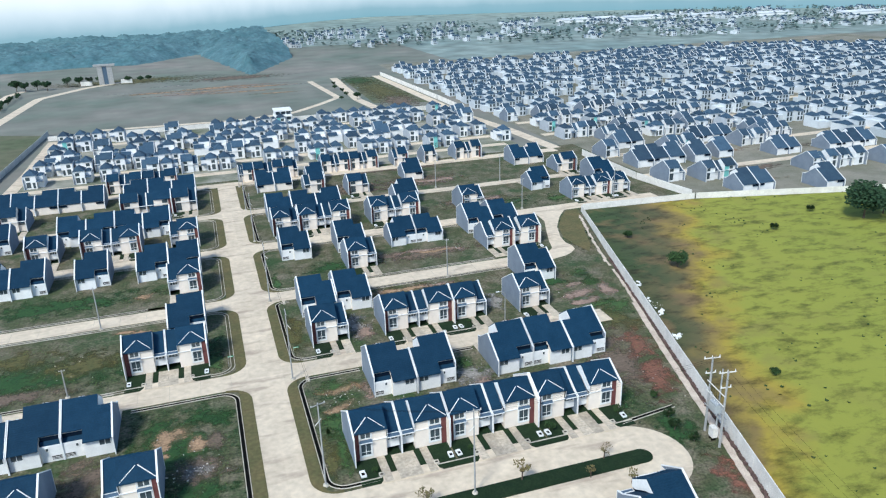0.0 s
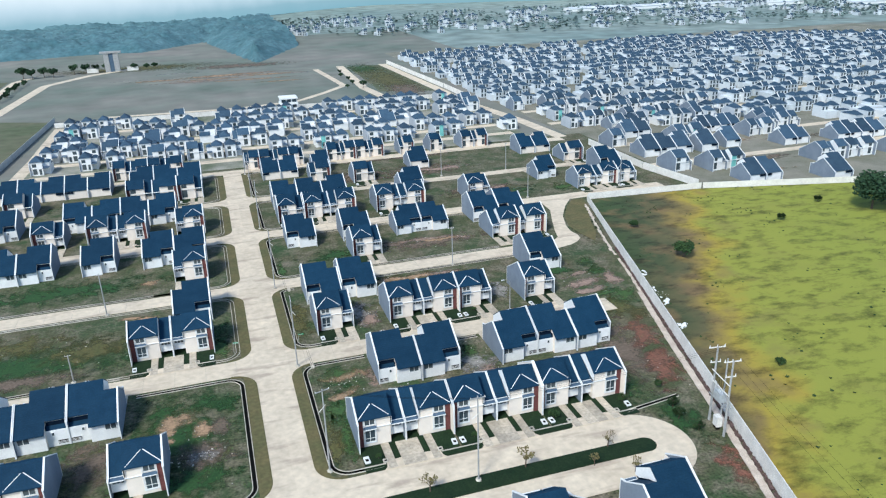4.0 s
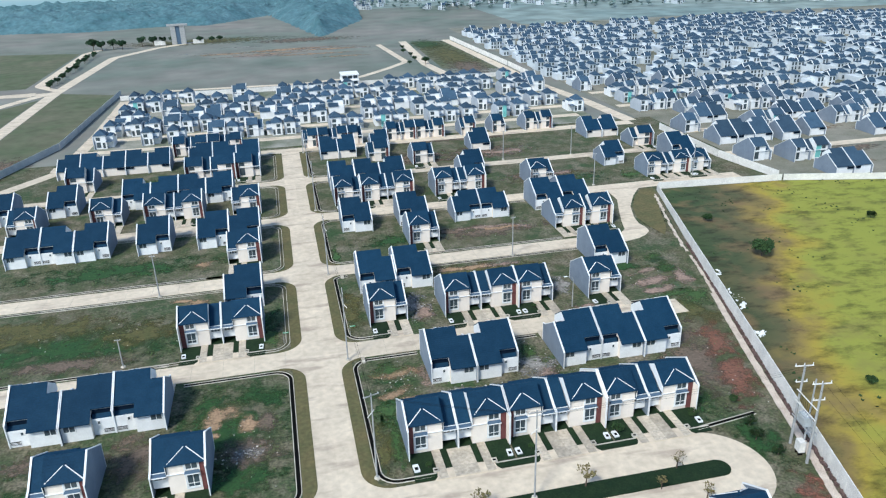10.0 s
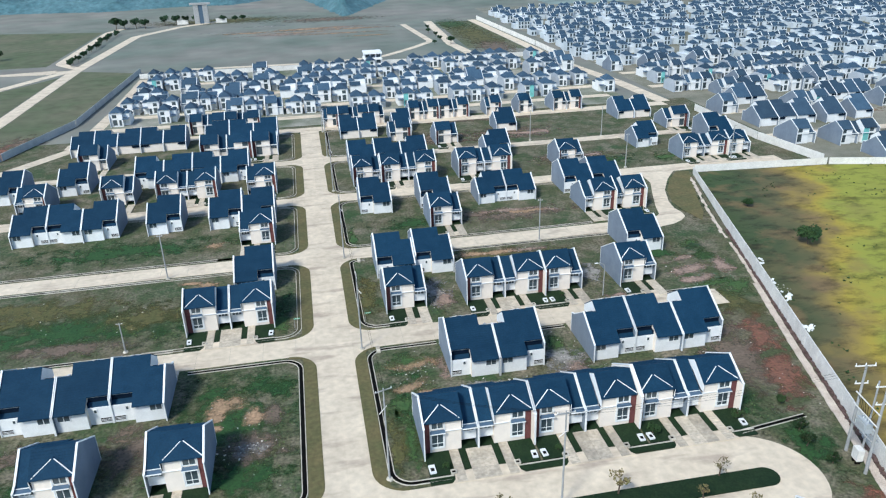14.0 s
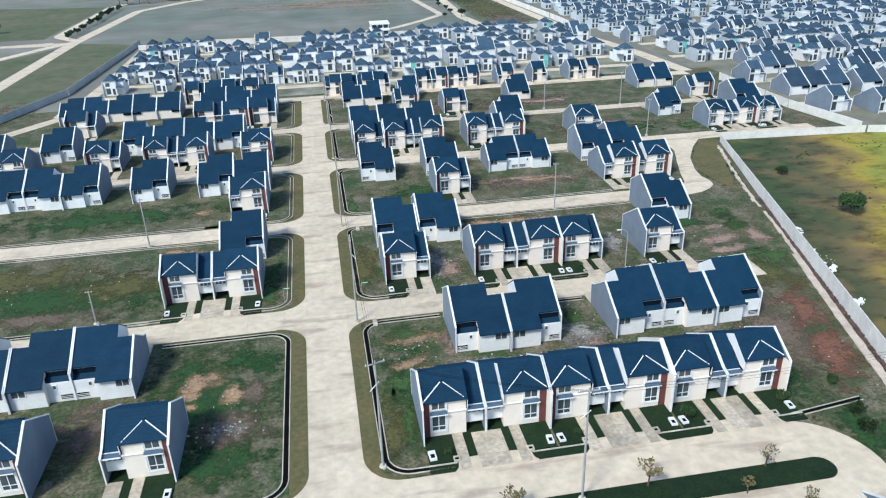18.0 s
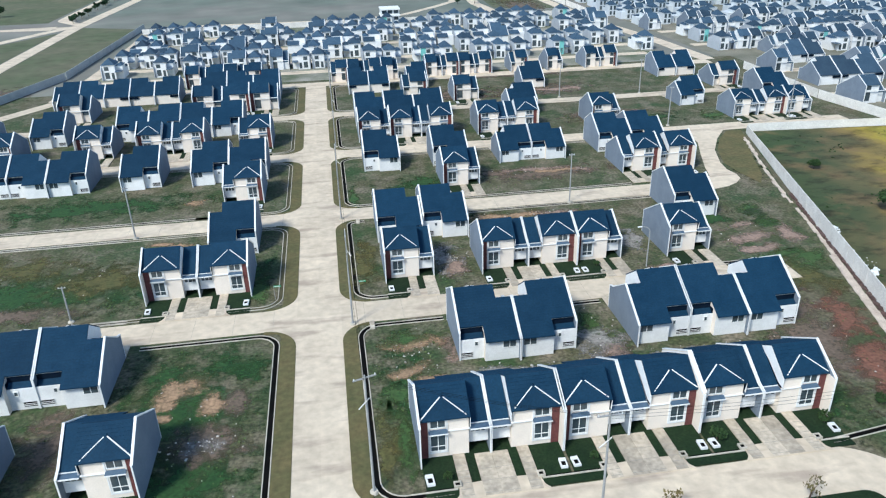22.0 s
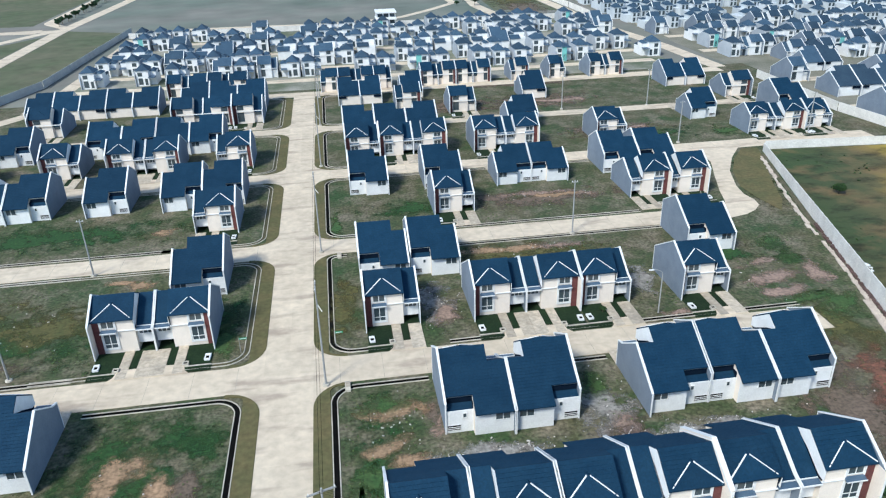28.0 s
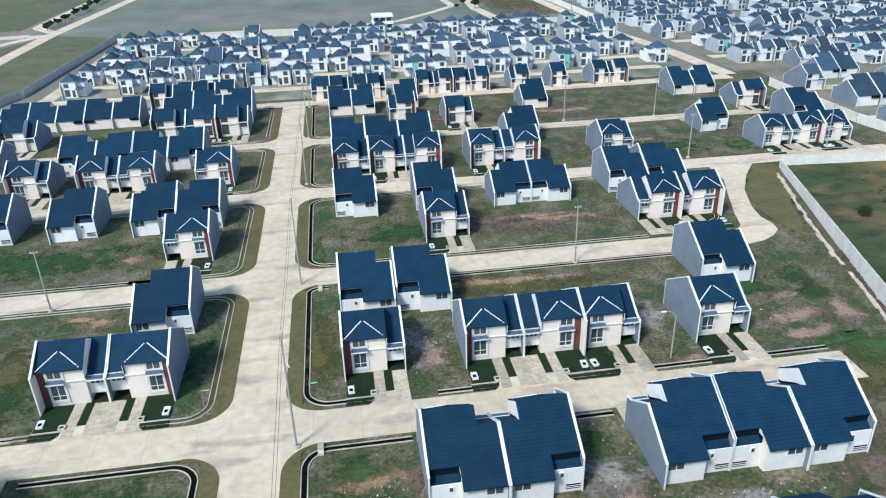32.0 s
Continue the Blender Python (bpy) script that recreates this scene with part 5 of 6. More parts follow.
def build_hip_house(teal=False):
    """A detached two-storey house with a hipped roof, 6.6 wide and 9 deep, front at y 0."""
    h = thing("estate_house", "white two-storey house with hipped grey-blue roof", "house", "estate houses")
    bm = bmesh.new()
    box(bm, 0.2, 4.5, 0.0, 5.6, 0, 4.9)
    box(bm, 4.504, 6.7, 1.6, 5.6, 0, 4.3)
    box(bm, 0.2, 6.7, 5.604, 8.6, 0, 3.0)
    part("wall", bm, WHITE, h)
    bm = bmesh.new()

    def hip(x0, x1, y0, y1, z, zt):
        d = min(x1 - x0, y1 - y0) / 2 - 0.15
        a = [bm.verts.new(p) for p in ((x0, y0, z), (x1, y0, z), (x1, y1, z), (x0, y1, z))]
        if x1 - x0 > y1 - y0:
            t = [bm.verts.new((x0 + d, (y0 + y1) / 2, zt)), bm.verts.new((x1 - d, (y0 + y1) / 2, zt))]
            fs = ((a[0], a[1], t[1], t[0]), (a[2], a[3], t[0], t[1]), (a[1], a[2], t[1]), (a[3], a[0], t[0]))
        else:
            t = [bm.verts.new(((x0 + x1) / 2, y0 + d, zt)), bm.verts.new(((x0 + x1) / 2, y1 - d, zt))]
            fs = ((a[0], a[1], t[0]), (a[1], a[2], t[1], t[0]), (a[2], a[3], t[1]), (a[3], a[0], t[0], t[1]))
        for f in fs:
            bm.faces.new(f)
        bm.faces.new(a)

    hip(-0.05, 4.8, -0.35, 5.7, 4.92, 6.7)
    hip(4.45, 6.85, 1.4, 5.8, 4.32, 5.0)
    part("roof", bm, ROOF2, h, "hipped tiled roof, paled to grey-blue as by haze")
    bm = bmesh.new()
    box(bm, 4.51, 6.7, -1.2, 1.596, 2.65, 2.85)
    part("porch_canopy", bm, CANOPY, h)
    bm = bmesh.new()
    prism_x(bm, [(5.7, 4.0), (8.9, 3.05), (8.9, 2.98), (5.7, 3.05)], 2.4, 6.8)
    part("rear_roof", bm, ROOF2, h)
    bm = bmesh.new()
    box(bm, 0.25, 2.3, 5.65, 8.5, 3.004, 3.5)
    part("rear_block", bm, WHITE, h)
    for x0, x1, z0, z1 in ((0.9, 2.4, 0.5, 2.5), (0.9, 2.4, 3.1, 4.3), (3.1, 4.0, 0.3, 2.3)):
        bm = bmesh.new()
        box(bm, x0, x1, -0.05, -0.004, z0, z1)
        part("window", bm, GLASS, h, "dark window")
    bm = bmesh.new()
    prism_x(bm, [(-0.6, 0), (-0.6, 3.6), (0.4, 4.9), (5.4, 4.9), (8.9, 3.2), (8.9, 0)], -0.14, 0.1)
    part("party_wall", bm, GREYL, h, "side wall greyed as white in shade")
    if teal:
        bm = bmesh.new()
        box(bm, 2.6, 4.46, -0.05, -0.006, 0.1, 4.8)
        part("painted_panel", bm, TEAL, h, "teal painted front panel")
        tagged(h, "white and teal two-storey house with hipped roof")
    return h


# Far walls greyed and blued a little, painting in the distance haze.
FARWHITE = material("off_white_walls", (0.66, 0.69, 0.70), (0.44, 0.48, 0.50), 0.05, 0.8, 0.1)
HIPH, TEALH, SLOPE, SLOPET = build_hip_house(), build_hip_house(True), build_slope_house(), build_slope_house(True)
SEEDED = []


def place(m, master):
    if master not in SEEDED:
        SEEDED.append(master)
        master.matrix_basis = m
    else:
        copy_thing(master, m @ unscale(master))


def lot(x, y, back, flip, depth, width=7.0):
    k = width / 7.0
    m = Matrix.Translation((x + width / 2, y, 0.0)) @ Matrix.Diagonal((k, 0.4 + 0.6 * k, 0.5 + 0.5 * k, 1))
    if back:
        m = m @ Matrix.Translation((0, depth, 0)) @ pose(0, 0, 0, 0, 0, 180)
    if flip:
        m = m @ MIRROR
    return m @ Matrix.Translation((-3.5, 0, 0))


rng = random.Random(21)
FARW, FARR, FARG, FARS = bmesh.new(), bmesh.new(), bmesh.new(), bmesh.new()


def merged_house(x, y, back, w=5.3):
    """A far house of a few faces, joined into the distant town."""
    d = 8.0
    hz = rng.choice((4.1, 4.4, 3.2, 4.6))
    fx = rng.choice((0.0, w * 0.36))
    bw = w * 0.62
    ya, yb = (y + 3.2, y + d) if back else (y, y + 4.8)
    box(FARW, x + fx, x + fx + bw, ya, yb, 0, hz)
    box(FARW, x + 0.06, x + w - 0.05, y + (0.0 if back else 1.3), y + d - 0.05, 0, 2.9)
    r = rng.random()
    if r < 0.45:
        box(FARR, x + 0.3, x + w - 0.2, (y - 0.1) if back else y + 5.2, (y + 2.9) if back else y + d + 0.1, 2.91, 3.15)
    x0, x1, ya, yb = x + fx - 0.15, x + fx + bw + 0.15, ya - 0.25, yb + 0.2
    a = [FARR.verts.new(p) for p in ((x0, ya, hz), (x1, ya, hz), (x1, yb, hz), (x0, yb, hz))]
    if rng.random() < 0.6:
        t = [FARR.verts.new(((x0 + x1) / 2, ya + 1.8, hz + 1.4)), FARR.verts.new(((x0 + x1) / 2, yb - 1.8, hz + 1.4))]
        fs = ((a[0], a[1], t[0]), (a[1], a[2], t[1], t[0]), (a[2], a[3], t[1]), (a[3], a[0], t[0], t[1]))
    else:
        yr = ya + (3.0 if back else 2.0)
        t = [FARR.verts.new((x0, yr, hz + 1.7)), FARR.verts.new((x1, yr, hz + 1.7))]
        fs = ((a[0], a[1], t[1], t[0]), (a[2], a[3], t[0], t[1]), (a[1], a[2], t[1]), (a[3], a[0], t[0]))
        beam(FARS, (x0, ya, hz + 0.1), (x0, yr, hz + 1.85), 0.3, 0.2)
        beam(FARS, (x0, yr, hz + 1.85), (x0, yb, hz + 0.1), 0.3, 0.2)
    for f in fs:
        FARR.faces.new(f)
    for k in range(2):
        xa = x + fx + 0.4 + k * bw * 0.5
        for z0, z1 in ((0.5, 2.0), (2.5, hz - 0.4)):
            if z1 - z0 > 0.6:
                box(FARG, xa, xa + 0.9, min(ya + 0.19, y + 3.14 if back else 1e9), ya + 0.24, z0, z1)


# north estate behind the main street's end
NORTH = [(185.0, False), (199.5, False), (212.0, True), (227.0, False), (240.0, False), (255.0, False)]
for y, back in NORTH:
    x = -74.0 + rng.uniform(0, 3) + max(0, (y - 200) * 0.02)
    while x < 98:
        if rng.random() < 0.80 and not (16 < x < 27 and y > 250):
            place(lot(x, y, back, rng.random() < 0.5, 9.0, rng.choice((5.8, 6.1, 6.4))), rng.choice((HIPH, HIPH, HIPH, HIPH, HIPH, HIPH, TEALH, SLOPE)))
        x += 6.6 if rng.random() < 0.8 else 7.0 + rng.uniform(0.5, 3)
for y in (180.0, 195.8, 223.0, 250.8):
    slab("estate_road", [(-76, y - 2), (99, y - 2), (99, y + 2), (-76, y + 2)], 0.03, CONC, "pale concrete estate street between houses")

# east estate behind the field
NEAR_E = [(122.8, 105.6, False, "1", 6.5), (124.3, 125.8, True, "111", 6.3), (121.5, 141.9, False, "1", 6.0), (134.0, 102.0, False, "12", 5.8), (146.0, 124.5, True, "1", 6.5), (135.8, 87.4, True, "11", 5.8), (160.2, 80.6, True, "1", 6.8),
          (172.4, 98.6, False, "1111", 5.6), (177.7, 121.0, True, "11", 5.3), (163.6, 149.6, True, "1111", 4.6), (199, 119.0, True, "1111", 5.4), (201, 96.0, False, "111", 5.6), (190, 144.0, False, "111", 5.2), (157.5, 126.5, True, "1", 6.0),
          (146, 139, False, "12", 5.8), (176, 137, False, "11", 5.4), (133, 153, True, "11", 5.6), (192, 152, True, "111", 5.2)]
for x0, y, back, pat, w in NEAR_E:
    for k, c in enumerate(pat):
        place(lot(x0 + k * w, y, back, k % 2 == 1, DEPTH, w), SLOPET if c == "2" else SLOPE)
for y, x1 in ((116.0, 300), (144.5, 300), (188.5, 320), (215.5, 340), (242.5, 350)):
    slab("estate_road", [(119, y - 2), (x1, y - 2), (x1, y + 2), (119, y + 2)], 0.03, CONC, "pale concrete estate street between houses")
for row in (("b", 158, 110, 16, 4), ("d", 150, 134, 14, 5), ("t", 165, 134, 12, 2.5), ("b", 190, 130, 14, 5), ("t", 150, 97, 10, 2)):
    patch(*row)
ROWS_E = [(166.0, False), (177.0, True), (193.0, False), (204.0, True), (220.0, False), (231.0, True), (247.0, False), (258.0, True), (274.0, False), (285.0, True), (301, False), (312, True), (328, False), (339, True), (355, False), (366, True), (382, False), (393, True), (409, False), (420, True)]
for y, back in ROWS_E:
    back = back and y > 300
    x = (122 if y < 205 else 114) + rng.uniform(0, 4)
    stop = min(330 + (y - 100) * 0.9, 300 + (460 - y) * 2.2)
    while x < stop:
        if rng.random() < 0.82:
            if x < 196 and y < 222:
                place(lot(x, y, back, rng.random() < 0.5, 9.5, 5.5), SLOPE if rng.random() < 0.45 else rng.choice((HIPH, HIPH, HIPH, HIPH, TEALH)))
            else:
                merged_house(x, y, back)
        x += 5.6 if rng.random() < 0.8 else 5.8 + rng.uniform(0.5, 4.5)
for y, back in ((97.5, False), (125.5, True), (139.0, False), (150.0, True)):
    x = 196.0
    while x < 340:
        if x > 222 and rng.random() < 0.75:
            merged_house(x, y, back)
        x += 5.6 if rng.random() < 0.8 else 9
for _ in range(900):
    x, y = rng.uniform(70, 900), rng.uniform(520, 820)
    if y > 640 - 0.25 * x and noise.noise((x * 0.02, y * 0.02, 5)) > 0.02 and not (x < 160 and y < 560):
        merged_house(x, y, False)
for bmx, nm, mt, lb in ((FARW, "distant_walls", FARWHITE, "white house walls of the distant town"), (FARR, "distant_roofs", ROOF2, "roofs of the distant town, paled to grey-blue as by haze"), (FARG, "distant_windows", GLASS, "dark windows of the distant town"), (FARS, "distant_copings", WHITE, "white roof edges of the distant town")):
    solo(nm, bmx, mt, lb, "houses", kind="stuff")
sheet("east_estate_ground", 117, 560, 74, 470, -0.02, material("estate_paving", (0.25, 0.23, 0.18), (0.12, 0.125, 0.085), 0.05, 0.95, 0.2), "paved yards and bare ground between far houses", "ground")
sheet("north_estate_ground", -79, 103, 168.01, 268, -0.01, material("estate_yard", (0.33, 0.31, 0.26), (0.10, 0.12, 0.07), 0.07, 0.95, 0.2), "yards and paving between far houses", "ground")


# white office block in the north estate
def build_block():
    b = thing("white_block", "white three-storey flat-roofed building with open floors", "building", at=(17.5, 257, 0))
    b.scale.z = 0.78
    for k in range(3):
        bm = bmesh.new()
        box(bm, 0.3, 7.7, 0.3, 7.5, k * 3.2, k * 3.2 + 2.5)
        part("floor_wall", bm, WHITE, b)
        bm = bmesh.new()
        box(bm, 0, 8, -0.6, 8, k * 3.2 + 2.504, k * 3.2 + 3.19)
        part("floor_band", bm, WHITE, b)
        for j in range(3):
            bm = bmesh.new()
            box(bm, 0.7 + j * 2.4, 2.5 + j * 2.4, 0.24, 0.296, k * 3.2 + 0.6, k * 3.2 + 2.3)
            part("window", bm, GLASS, b)
    return b


build_block()


# ---- far roads, fences and land ----
def lane(pts, w, label="pale concrete road across open land", z=0.02, name="far_road"):
    bm = bmesh.new()
    ribbon(bm, rounded(pts, 12), -w / 2, w / 2, -0.1, z)
    solo(name, bm, CONC, label, "road", kind="structure")


lane([(-118, 60), (-113.2, 202), (-112.5, 300), (-105, 411), (-84, 448), (-60, 470)], 5.5)
lane([(-150, 230), (-133.8, 264), (-120, 292), (-113, 303)], 5.0, z=0.028)
lane([(-113, 307), (-125.4, 323), (-126, 437), (-120, 455)], 4.5, z=0.025)
lane([(-170, 305), (-145.6, 300), (-122, 300), (-116, 300)], 5.0, z=0.032)
lane([(55.4, 404), (60, 329), (47, 311), (30, 291), (0, 283), (-60, 287)], 3.6)
lane([(72.6, 412), (68.5, 316), (72, 281), (80, 270)], 5.0, z=0.026)
lane([(100.5, 409), (104, 297), (104.5, 250), (111, 202), (113, 165)], 5.0, z=0.03)
lane([(-76.5, 268), (-76.6, 207), (-78.5, 160), (-92, 140), (-110, 128)], 4.2, z=0.034)
build_wall("estate_wall_west", (-81, 285), (-85.5, 189.5), 2.2, "long grey wall along the estate edge", 6.0, GREYC)
build_wall("estate_wall_west", (-85.6, 189.2), (-96.8, 153), 2.2, "long grey wall along the estate edge", 6.0, GREYC)
build_wall("estate_wall_west", (-97, 152.6), (-112, 118), 2.2, "long grey wall along the estate edge", 6.0, GREYC)
build_wall("estate_wall_north", (-79, 271), (100, 268), 2.0, "pale wall at the back of the estate", 6.0)
build_wall("estate_wall_east", (104, 409), (108, 297), 2.4, "white wall along the far estate", 6.0)
build_wall("estate_wall_east", (108.2, 296.5), (108.5, 255), 2.4, "white wall along the far estate", 6.0)
for row in (("r", -100, 160, 6, 14), ("b", -98, 170, 8, 12), ("t", -5, 405, 30, 6, 4), ("t", 25, 398, 24, 4), ("t", -40, 400, 20, 4), ("t", 15, 380, 34, 3), ("t", -10, 392, 26, 3), ("t", 30, 365, 18, 3), ("o", 88, 340, 14, 60), ("b", 88, 300, 12, 24), ("d", 85, 390, 14, 30), ("o", -60, 470, 60, 20), ("b", 10, 450, 40, 14), ("g", 0, 402, 30, 4, 3), ("g", 38, 396, 20, 3), ("g", -30, 428, 16, 3), ("g", -58, 408, 12, 2), ("p", 12, 408, 34, 3), ("p", -20, 386, 24, 3)):
    patch(*row)

SCRUB = material("scrub_grass", (0.075, 0.098, 0.046), (0.125, 0.118, 0.072), 0.03, 0.95, 0.14, 0.0, 0.2)
for outline in ([(-116, 100), (-100, 118), (-97.5, 152), (-86.5, 190), (-82, 285), (-109.5, 298), (-110.2, 202)], [(-240, 150), (-121, 150), (-116.5, 202), (-116, 285), (-133, 258), (-240, 120)], [(-240, 320), (-130, 318), (-130, 440), (-240, 470)], [(74, 300), (101, 290), (98, 405), (77, 405)]):
    slab("scrub_ground", outline, -0.005, SCRUB, "open scrub and rough grass beyond the estate", "ground")

# trees along the far roads
PALM = build_tree("roadside_tree", 5.0, 2.6, 17, "dark roadside tree on open land", "tree", 8, 70, 0.4)
put(PALM, -118.3, 449, 1.2)
for k in range(22):
    y = 312 + k * 5.4 + rng.uniform(-2, 2)
    copy_thing(PALM, pose(-118.5 + rng.uniform(-1.2, 1.2), y, 0, 0, 0, k * 61) @ Matrix.Scale(rng.uniform(0.35, 0.6), 4))
for x, y, s in ((-124, 452, 1.6), (-112, 453, 1.4), (-106, 450, 1.3), (-95, 460, 1.4), (-88, 463, 1.3), (-82, 462, 1.2), (-76, 468, 1.1), (-58, 462, 1.0), (-50, 461, 0.9), (-45, 464, 0.9), (68.2, 316, 0.9), (65, 330, 0.6), (65.5, 345, 0.6), (64, 360, 0.6), (66, 375, 0.6), (60, 318, 0.5),
                 (-160, 345, 1.2), (-170, 330, 1.0)):
    copy_thing(PALM, pose(x, y, 0, 0, 0, x * 41) @ Matrix.Scale(s * 0.75, 4))

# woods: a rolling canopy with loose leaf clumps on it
# Distance haze is put into the leaf colour, bluer and paler than leaves.
HAZED_WOOD = material("hazed_wood_leaf", (0.054, 0.122, 0.138), (0.096, 0.180, 0.198), 0.05, 0.95, 0.2, 0.0, 0.3)
# The far land's colour carries painted haze too.
DISTANT = material("hazed_far_land", (0.15, 0.21, 0.195), (0.225, 0.27, 0.24), 0.008, 0.95, 0.25, 0.0, 0.05)
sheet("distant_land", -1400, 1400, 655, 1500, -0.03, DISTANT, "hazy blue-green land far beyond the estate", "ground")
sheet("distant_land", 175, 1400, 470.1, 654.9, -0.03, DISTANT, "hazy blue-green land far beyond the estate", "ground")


def wood_edge(x):
    """The near edge of the wood."""
    if x < -60:
        return 578 + 6 * math.sin(x * 0.05) + (0 if x > -220 else 0.25 * (-220 - x))
    if x < -10:
        return 578 + (x + 60) * 1.25
    if x < 24:
        return 640 - (x + 10) * 5.3
    return 460 + (x - 24) * 2.5


def canopy(name, x0, x1, y0, y1, step, edge, label, top=9.0):
    verts, faces, idx = [], [], {}
    nx, ny = int((x1 - x0) / step), int((y1 - y0) / step)
    for i in range(nx + 1):
        for j in range(ny + 1):
            x, y = x0 + i * step + rng.uniform(-1.5, 1.5), y0 + j * step + rng.uniform(-1.5, 1.5)
            d = (y - edge(x)) / math.hypot(1, (edge(x + 2) - edge(x - 2)) / 4)
            if d < -3 * step:
                continue
            h = max(0.0, min(1.0, d / 24)) ** 0.6
            z = h * (top + 4 * noise.noise((x * 0.03, y * 0.03, 1)) + 3.2 * noise.noise((x * 0.13, y * 0.13, 2)) + 2.4 * noise.noise((x * 0.33, y * 0.33, 4))) + rng.uniform(-0.9, 0.9) * h
            idx[i, j] = len(verts)
            verts.append((x, y, z - 0.4))
    for i in range(nx):
        for j in range(ny):
            q = [idx.get(p) for p in ((i, j), (i + 1, j), (i + 1, j + 1), (i, j + 1))]
            if None not in q:
                faces.append(q)
    me = bpy.data.meshes.new(name)
    me.from_pydata(verts, [], faces)
    me.materials.append(HAZED_WOOD)
    me.polygons.foreach_set("use_smooth", [True] * len(me.polygons))
    tagged(new(name, me), label, "woods", kind="stuff")


canopy("distant_wood", -520, 66, 450, 820, 3.2, wood_edge, "dense wood behind the open land, blued as by haze")
# scattered trees among the far town
verts, faces = [], []
for _ in range(2600):
    x, y = rng.uniform(70, 900), rng.uniform(500, 860)
    if y < 640 - 0.3 * x or noise.noise((x * 0.015, y * 0.015, 9)) < -0.1:
        continue
    for k in range(4):
        a, r, z = rng.uniform(0, 6.28), rng.uniform(1.2, 2.6), rng.uniform(1.5, 5)
        dx, dy, i = math.cos(a) * r, math.sin(a) * r, len(verts)
        verts += [(x - dx, y - dy, z - 0.4), (x + dy * 0.8, y - dx * 0.8, z - 0.3), (x + dx, y + dy, z + 0.4), (x - dy * 0.8, y + dx * 0.8, z + 0.5)]
        faces.append((i, i + 1, i + 2, i + 3))
me = bpy.data.meshes.new("far_trees")
me.from_pydata(verts, [], faces)
# Leaf colour lightened towards blue-grey to paint in the haze.
me.materials.append(material("hazed_tree_leaf", (0.11, 0.17, 0.15), (0.16, 0.22, 0.20), 0.05, 0.95, 0.2))
tagged(new("far_trees", me), "small hazy trees scattered through the distant town", "trees", kind="stuff")
# long pale sheds at the horizon
for x, y, w in ((428, 772, 75), (508, 760, 75), (590, 742, 60), (668, 712, 55), (745, 655, 60)):
    bm = bmesh.new()
    prism_x(bm, [(0, 0), (0, 3.2), (12, 4.6), (24, 3.2), (24, 0)], 0, w)
    sh = thing("distant_shed", "long white factory shed on the hazy horizon", "building", "distant sheds", at=(x, y, 0))
    part("hall", bm, WHITE, sh)
    bm = bmesh.new()
    prism_x(bm, [(-0.5, 3.3), (12, 4.9), (24.5, 3.3), (12, 4.65)], -0.5, w + 0.5)
    part("roof", bm, FARWHITE, sh)


# gate tower
def build_gate():
    g = thing("gate_tower", "tall grey gate tower with a wide flat top", "tower", at=(-71.5, 462, 0))
    for x, w in ((-4.5, 3.2), (1.5, 3.2)):
        bm = bmesh.new()
        box(bm, x, x + w, -1.2, 1.2, 0, 12.0)
        part("pillar", bm, STEEL, g)
    bm = bmesh.new()
    box(bm, -1.28, 1.48, -0.9, 0.9, 0, 12.0)
    part("panel", bm, CANOPY, g)
    bm = bmesh.new()
    box(bm, -6.5, 6.7, -1.6, 1.6, 12.01, 13.2)
    part("top_beam", bm, STEEL, g)
    for x in (-16, 9):
        bm = bmesh.new()
        box(bm, x, x + 7, -0.8, 0.8, 0, 2.6)
        part("low_wall", bm, WALLW, g)
    return g


build_gate()


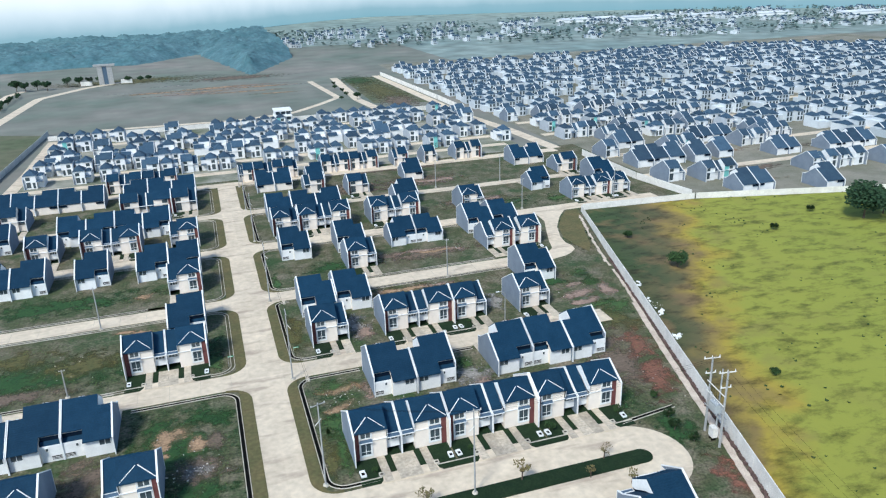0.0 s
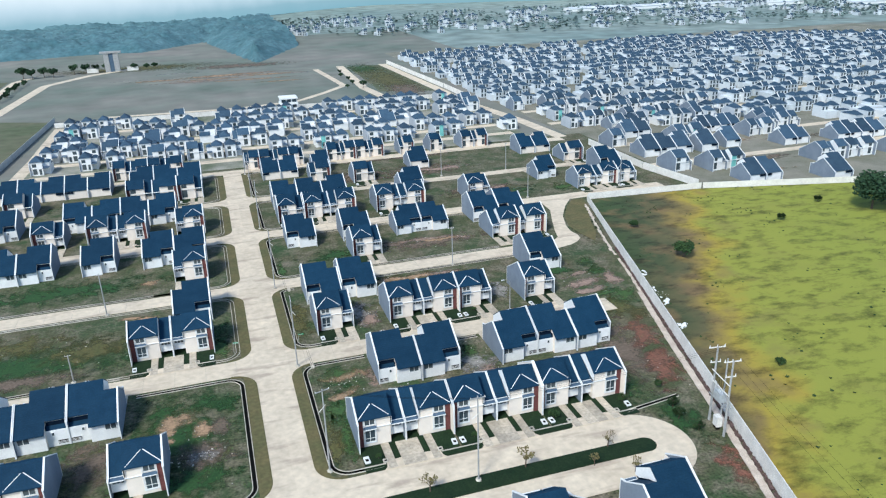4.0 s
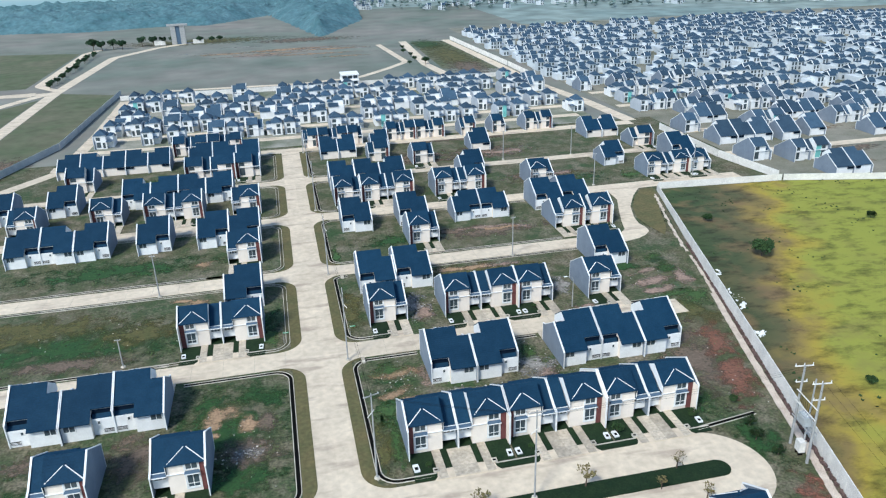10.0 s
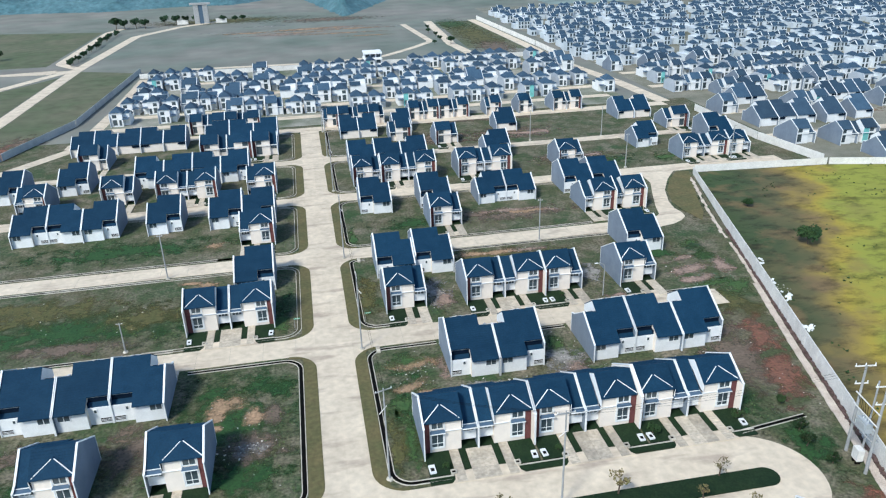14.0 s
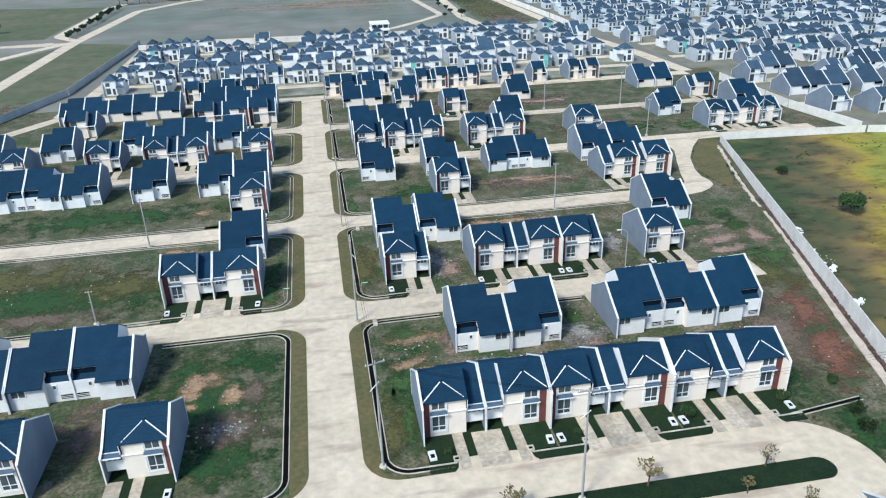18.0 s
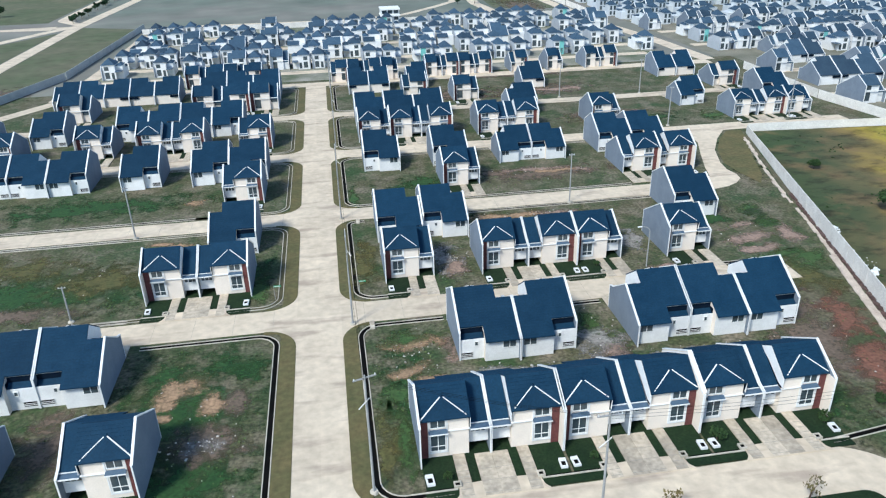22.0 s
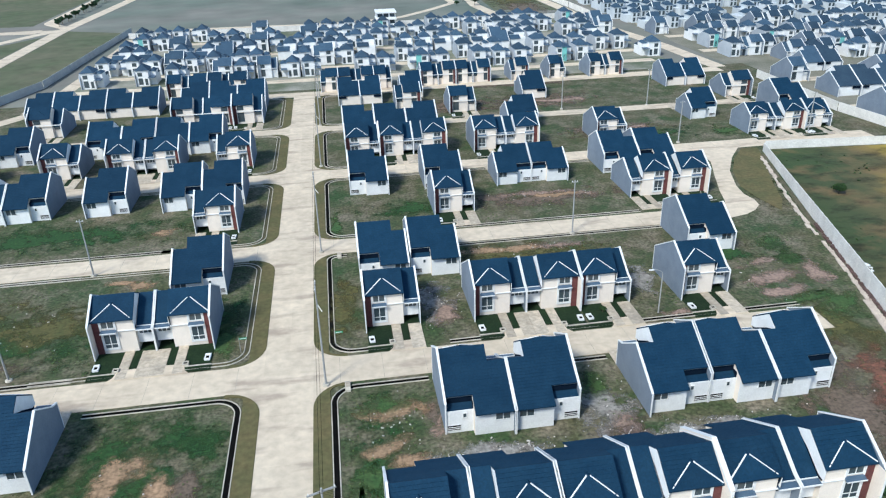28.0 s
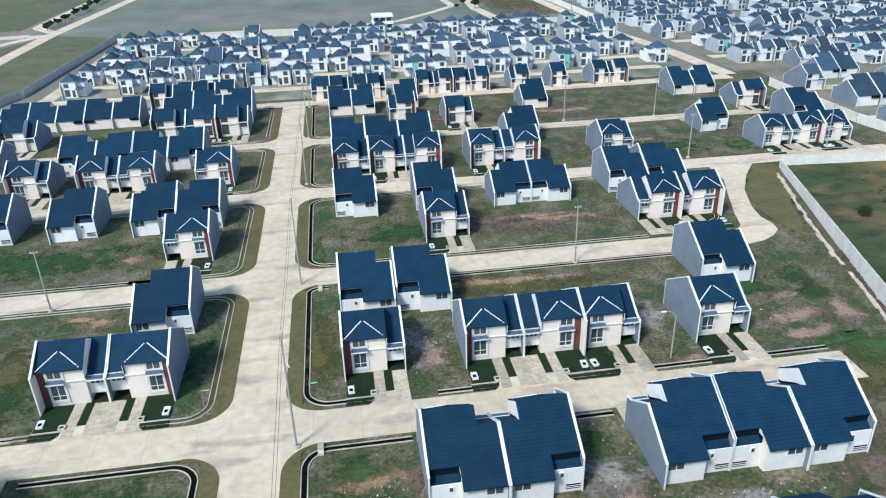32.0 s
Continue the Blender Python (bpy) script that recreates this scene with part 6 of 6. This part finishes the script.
# ---- hazy distance ----
# Glowing backdrop: haze painted as a gradient, bluer low down, paler above.
def haze_mat():
    m = bpy.data.materials.new("hazy_distance")
    m.use_nodes = True
    nt = m.node_tree
    nt.nodes.clear()
    geo = nt.nodes.new("ShaderNodeNewGeometry")
    sep = nt.nodes.new("ShaderNodeSeparateXYZ")
    nt.links.new(geo.outputs["Position"], sep.inputs[0])
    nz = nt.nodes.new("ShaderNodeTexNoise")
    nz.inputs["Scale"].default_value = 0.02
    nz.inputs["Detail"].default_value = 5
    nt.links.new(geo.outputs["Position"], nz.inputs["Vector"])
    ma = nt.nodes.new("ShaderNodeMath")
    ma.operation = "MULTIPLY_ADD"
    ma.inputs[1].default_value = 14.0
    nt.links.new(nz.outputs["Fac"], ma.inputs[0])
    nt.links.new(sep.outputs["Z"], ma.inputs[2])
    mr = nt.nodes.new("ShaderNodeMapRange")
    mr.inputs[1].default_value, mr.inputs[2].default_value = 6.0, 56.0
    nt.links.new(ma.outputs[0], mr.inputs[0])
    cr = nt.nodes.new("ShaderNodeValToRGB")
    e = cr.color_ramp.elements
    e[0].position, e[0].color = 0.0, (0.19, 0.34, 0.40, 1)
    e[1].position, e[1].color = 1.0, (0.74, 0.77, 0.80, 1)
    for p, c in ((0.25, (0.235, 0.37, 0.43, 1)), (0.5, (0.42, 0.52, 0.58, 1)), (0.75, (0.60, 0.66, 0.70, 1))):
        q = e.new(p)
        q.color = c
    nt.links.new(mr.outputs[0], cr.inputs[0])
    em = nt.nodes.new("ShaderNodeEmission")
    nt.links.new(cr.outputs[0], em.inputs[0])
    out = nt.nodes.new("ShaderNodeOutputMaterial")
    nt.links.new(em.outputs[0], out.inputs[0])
    return m


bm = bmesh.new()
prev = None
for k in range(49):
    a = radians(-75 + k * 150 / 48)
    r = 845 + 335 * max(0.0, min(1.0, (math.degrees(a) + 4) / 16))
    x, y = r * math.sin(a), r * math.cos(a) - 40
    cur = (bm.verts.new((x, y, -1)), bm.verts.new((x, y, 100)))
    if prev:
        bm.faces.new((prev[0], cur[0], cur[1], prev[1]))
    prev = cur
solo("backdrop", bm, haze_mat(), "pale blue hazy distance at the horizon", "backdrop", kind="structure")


# ---- slabs of the main street, cast in two lanes ----
for lane_x0, lane_x1 in ((MW + 0.01, (MW + ME) / 2 - 0.02), ((MW + ME) / 2 + 0.02, ME - 0.01)):
    bm = bmesh.new()
    box(bm, lane_x0, lane_x1, 0.025, 4.975, 0.0, 0.056)
    lane_mesh = mesh_of("road_slab", bm, CONC)
    for k in range(40):
        piece("road_slab", lane_mesh, main_road, pose(0, -35 + k * 5.0, 0))
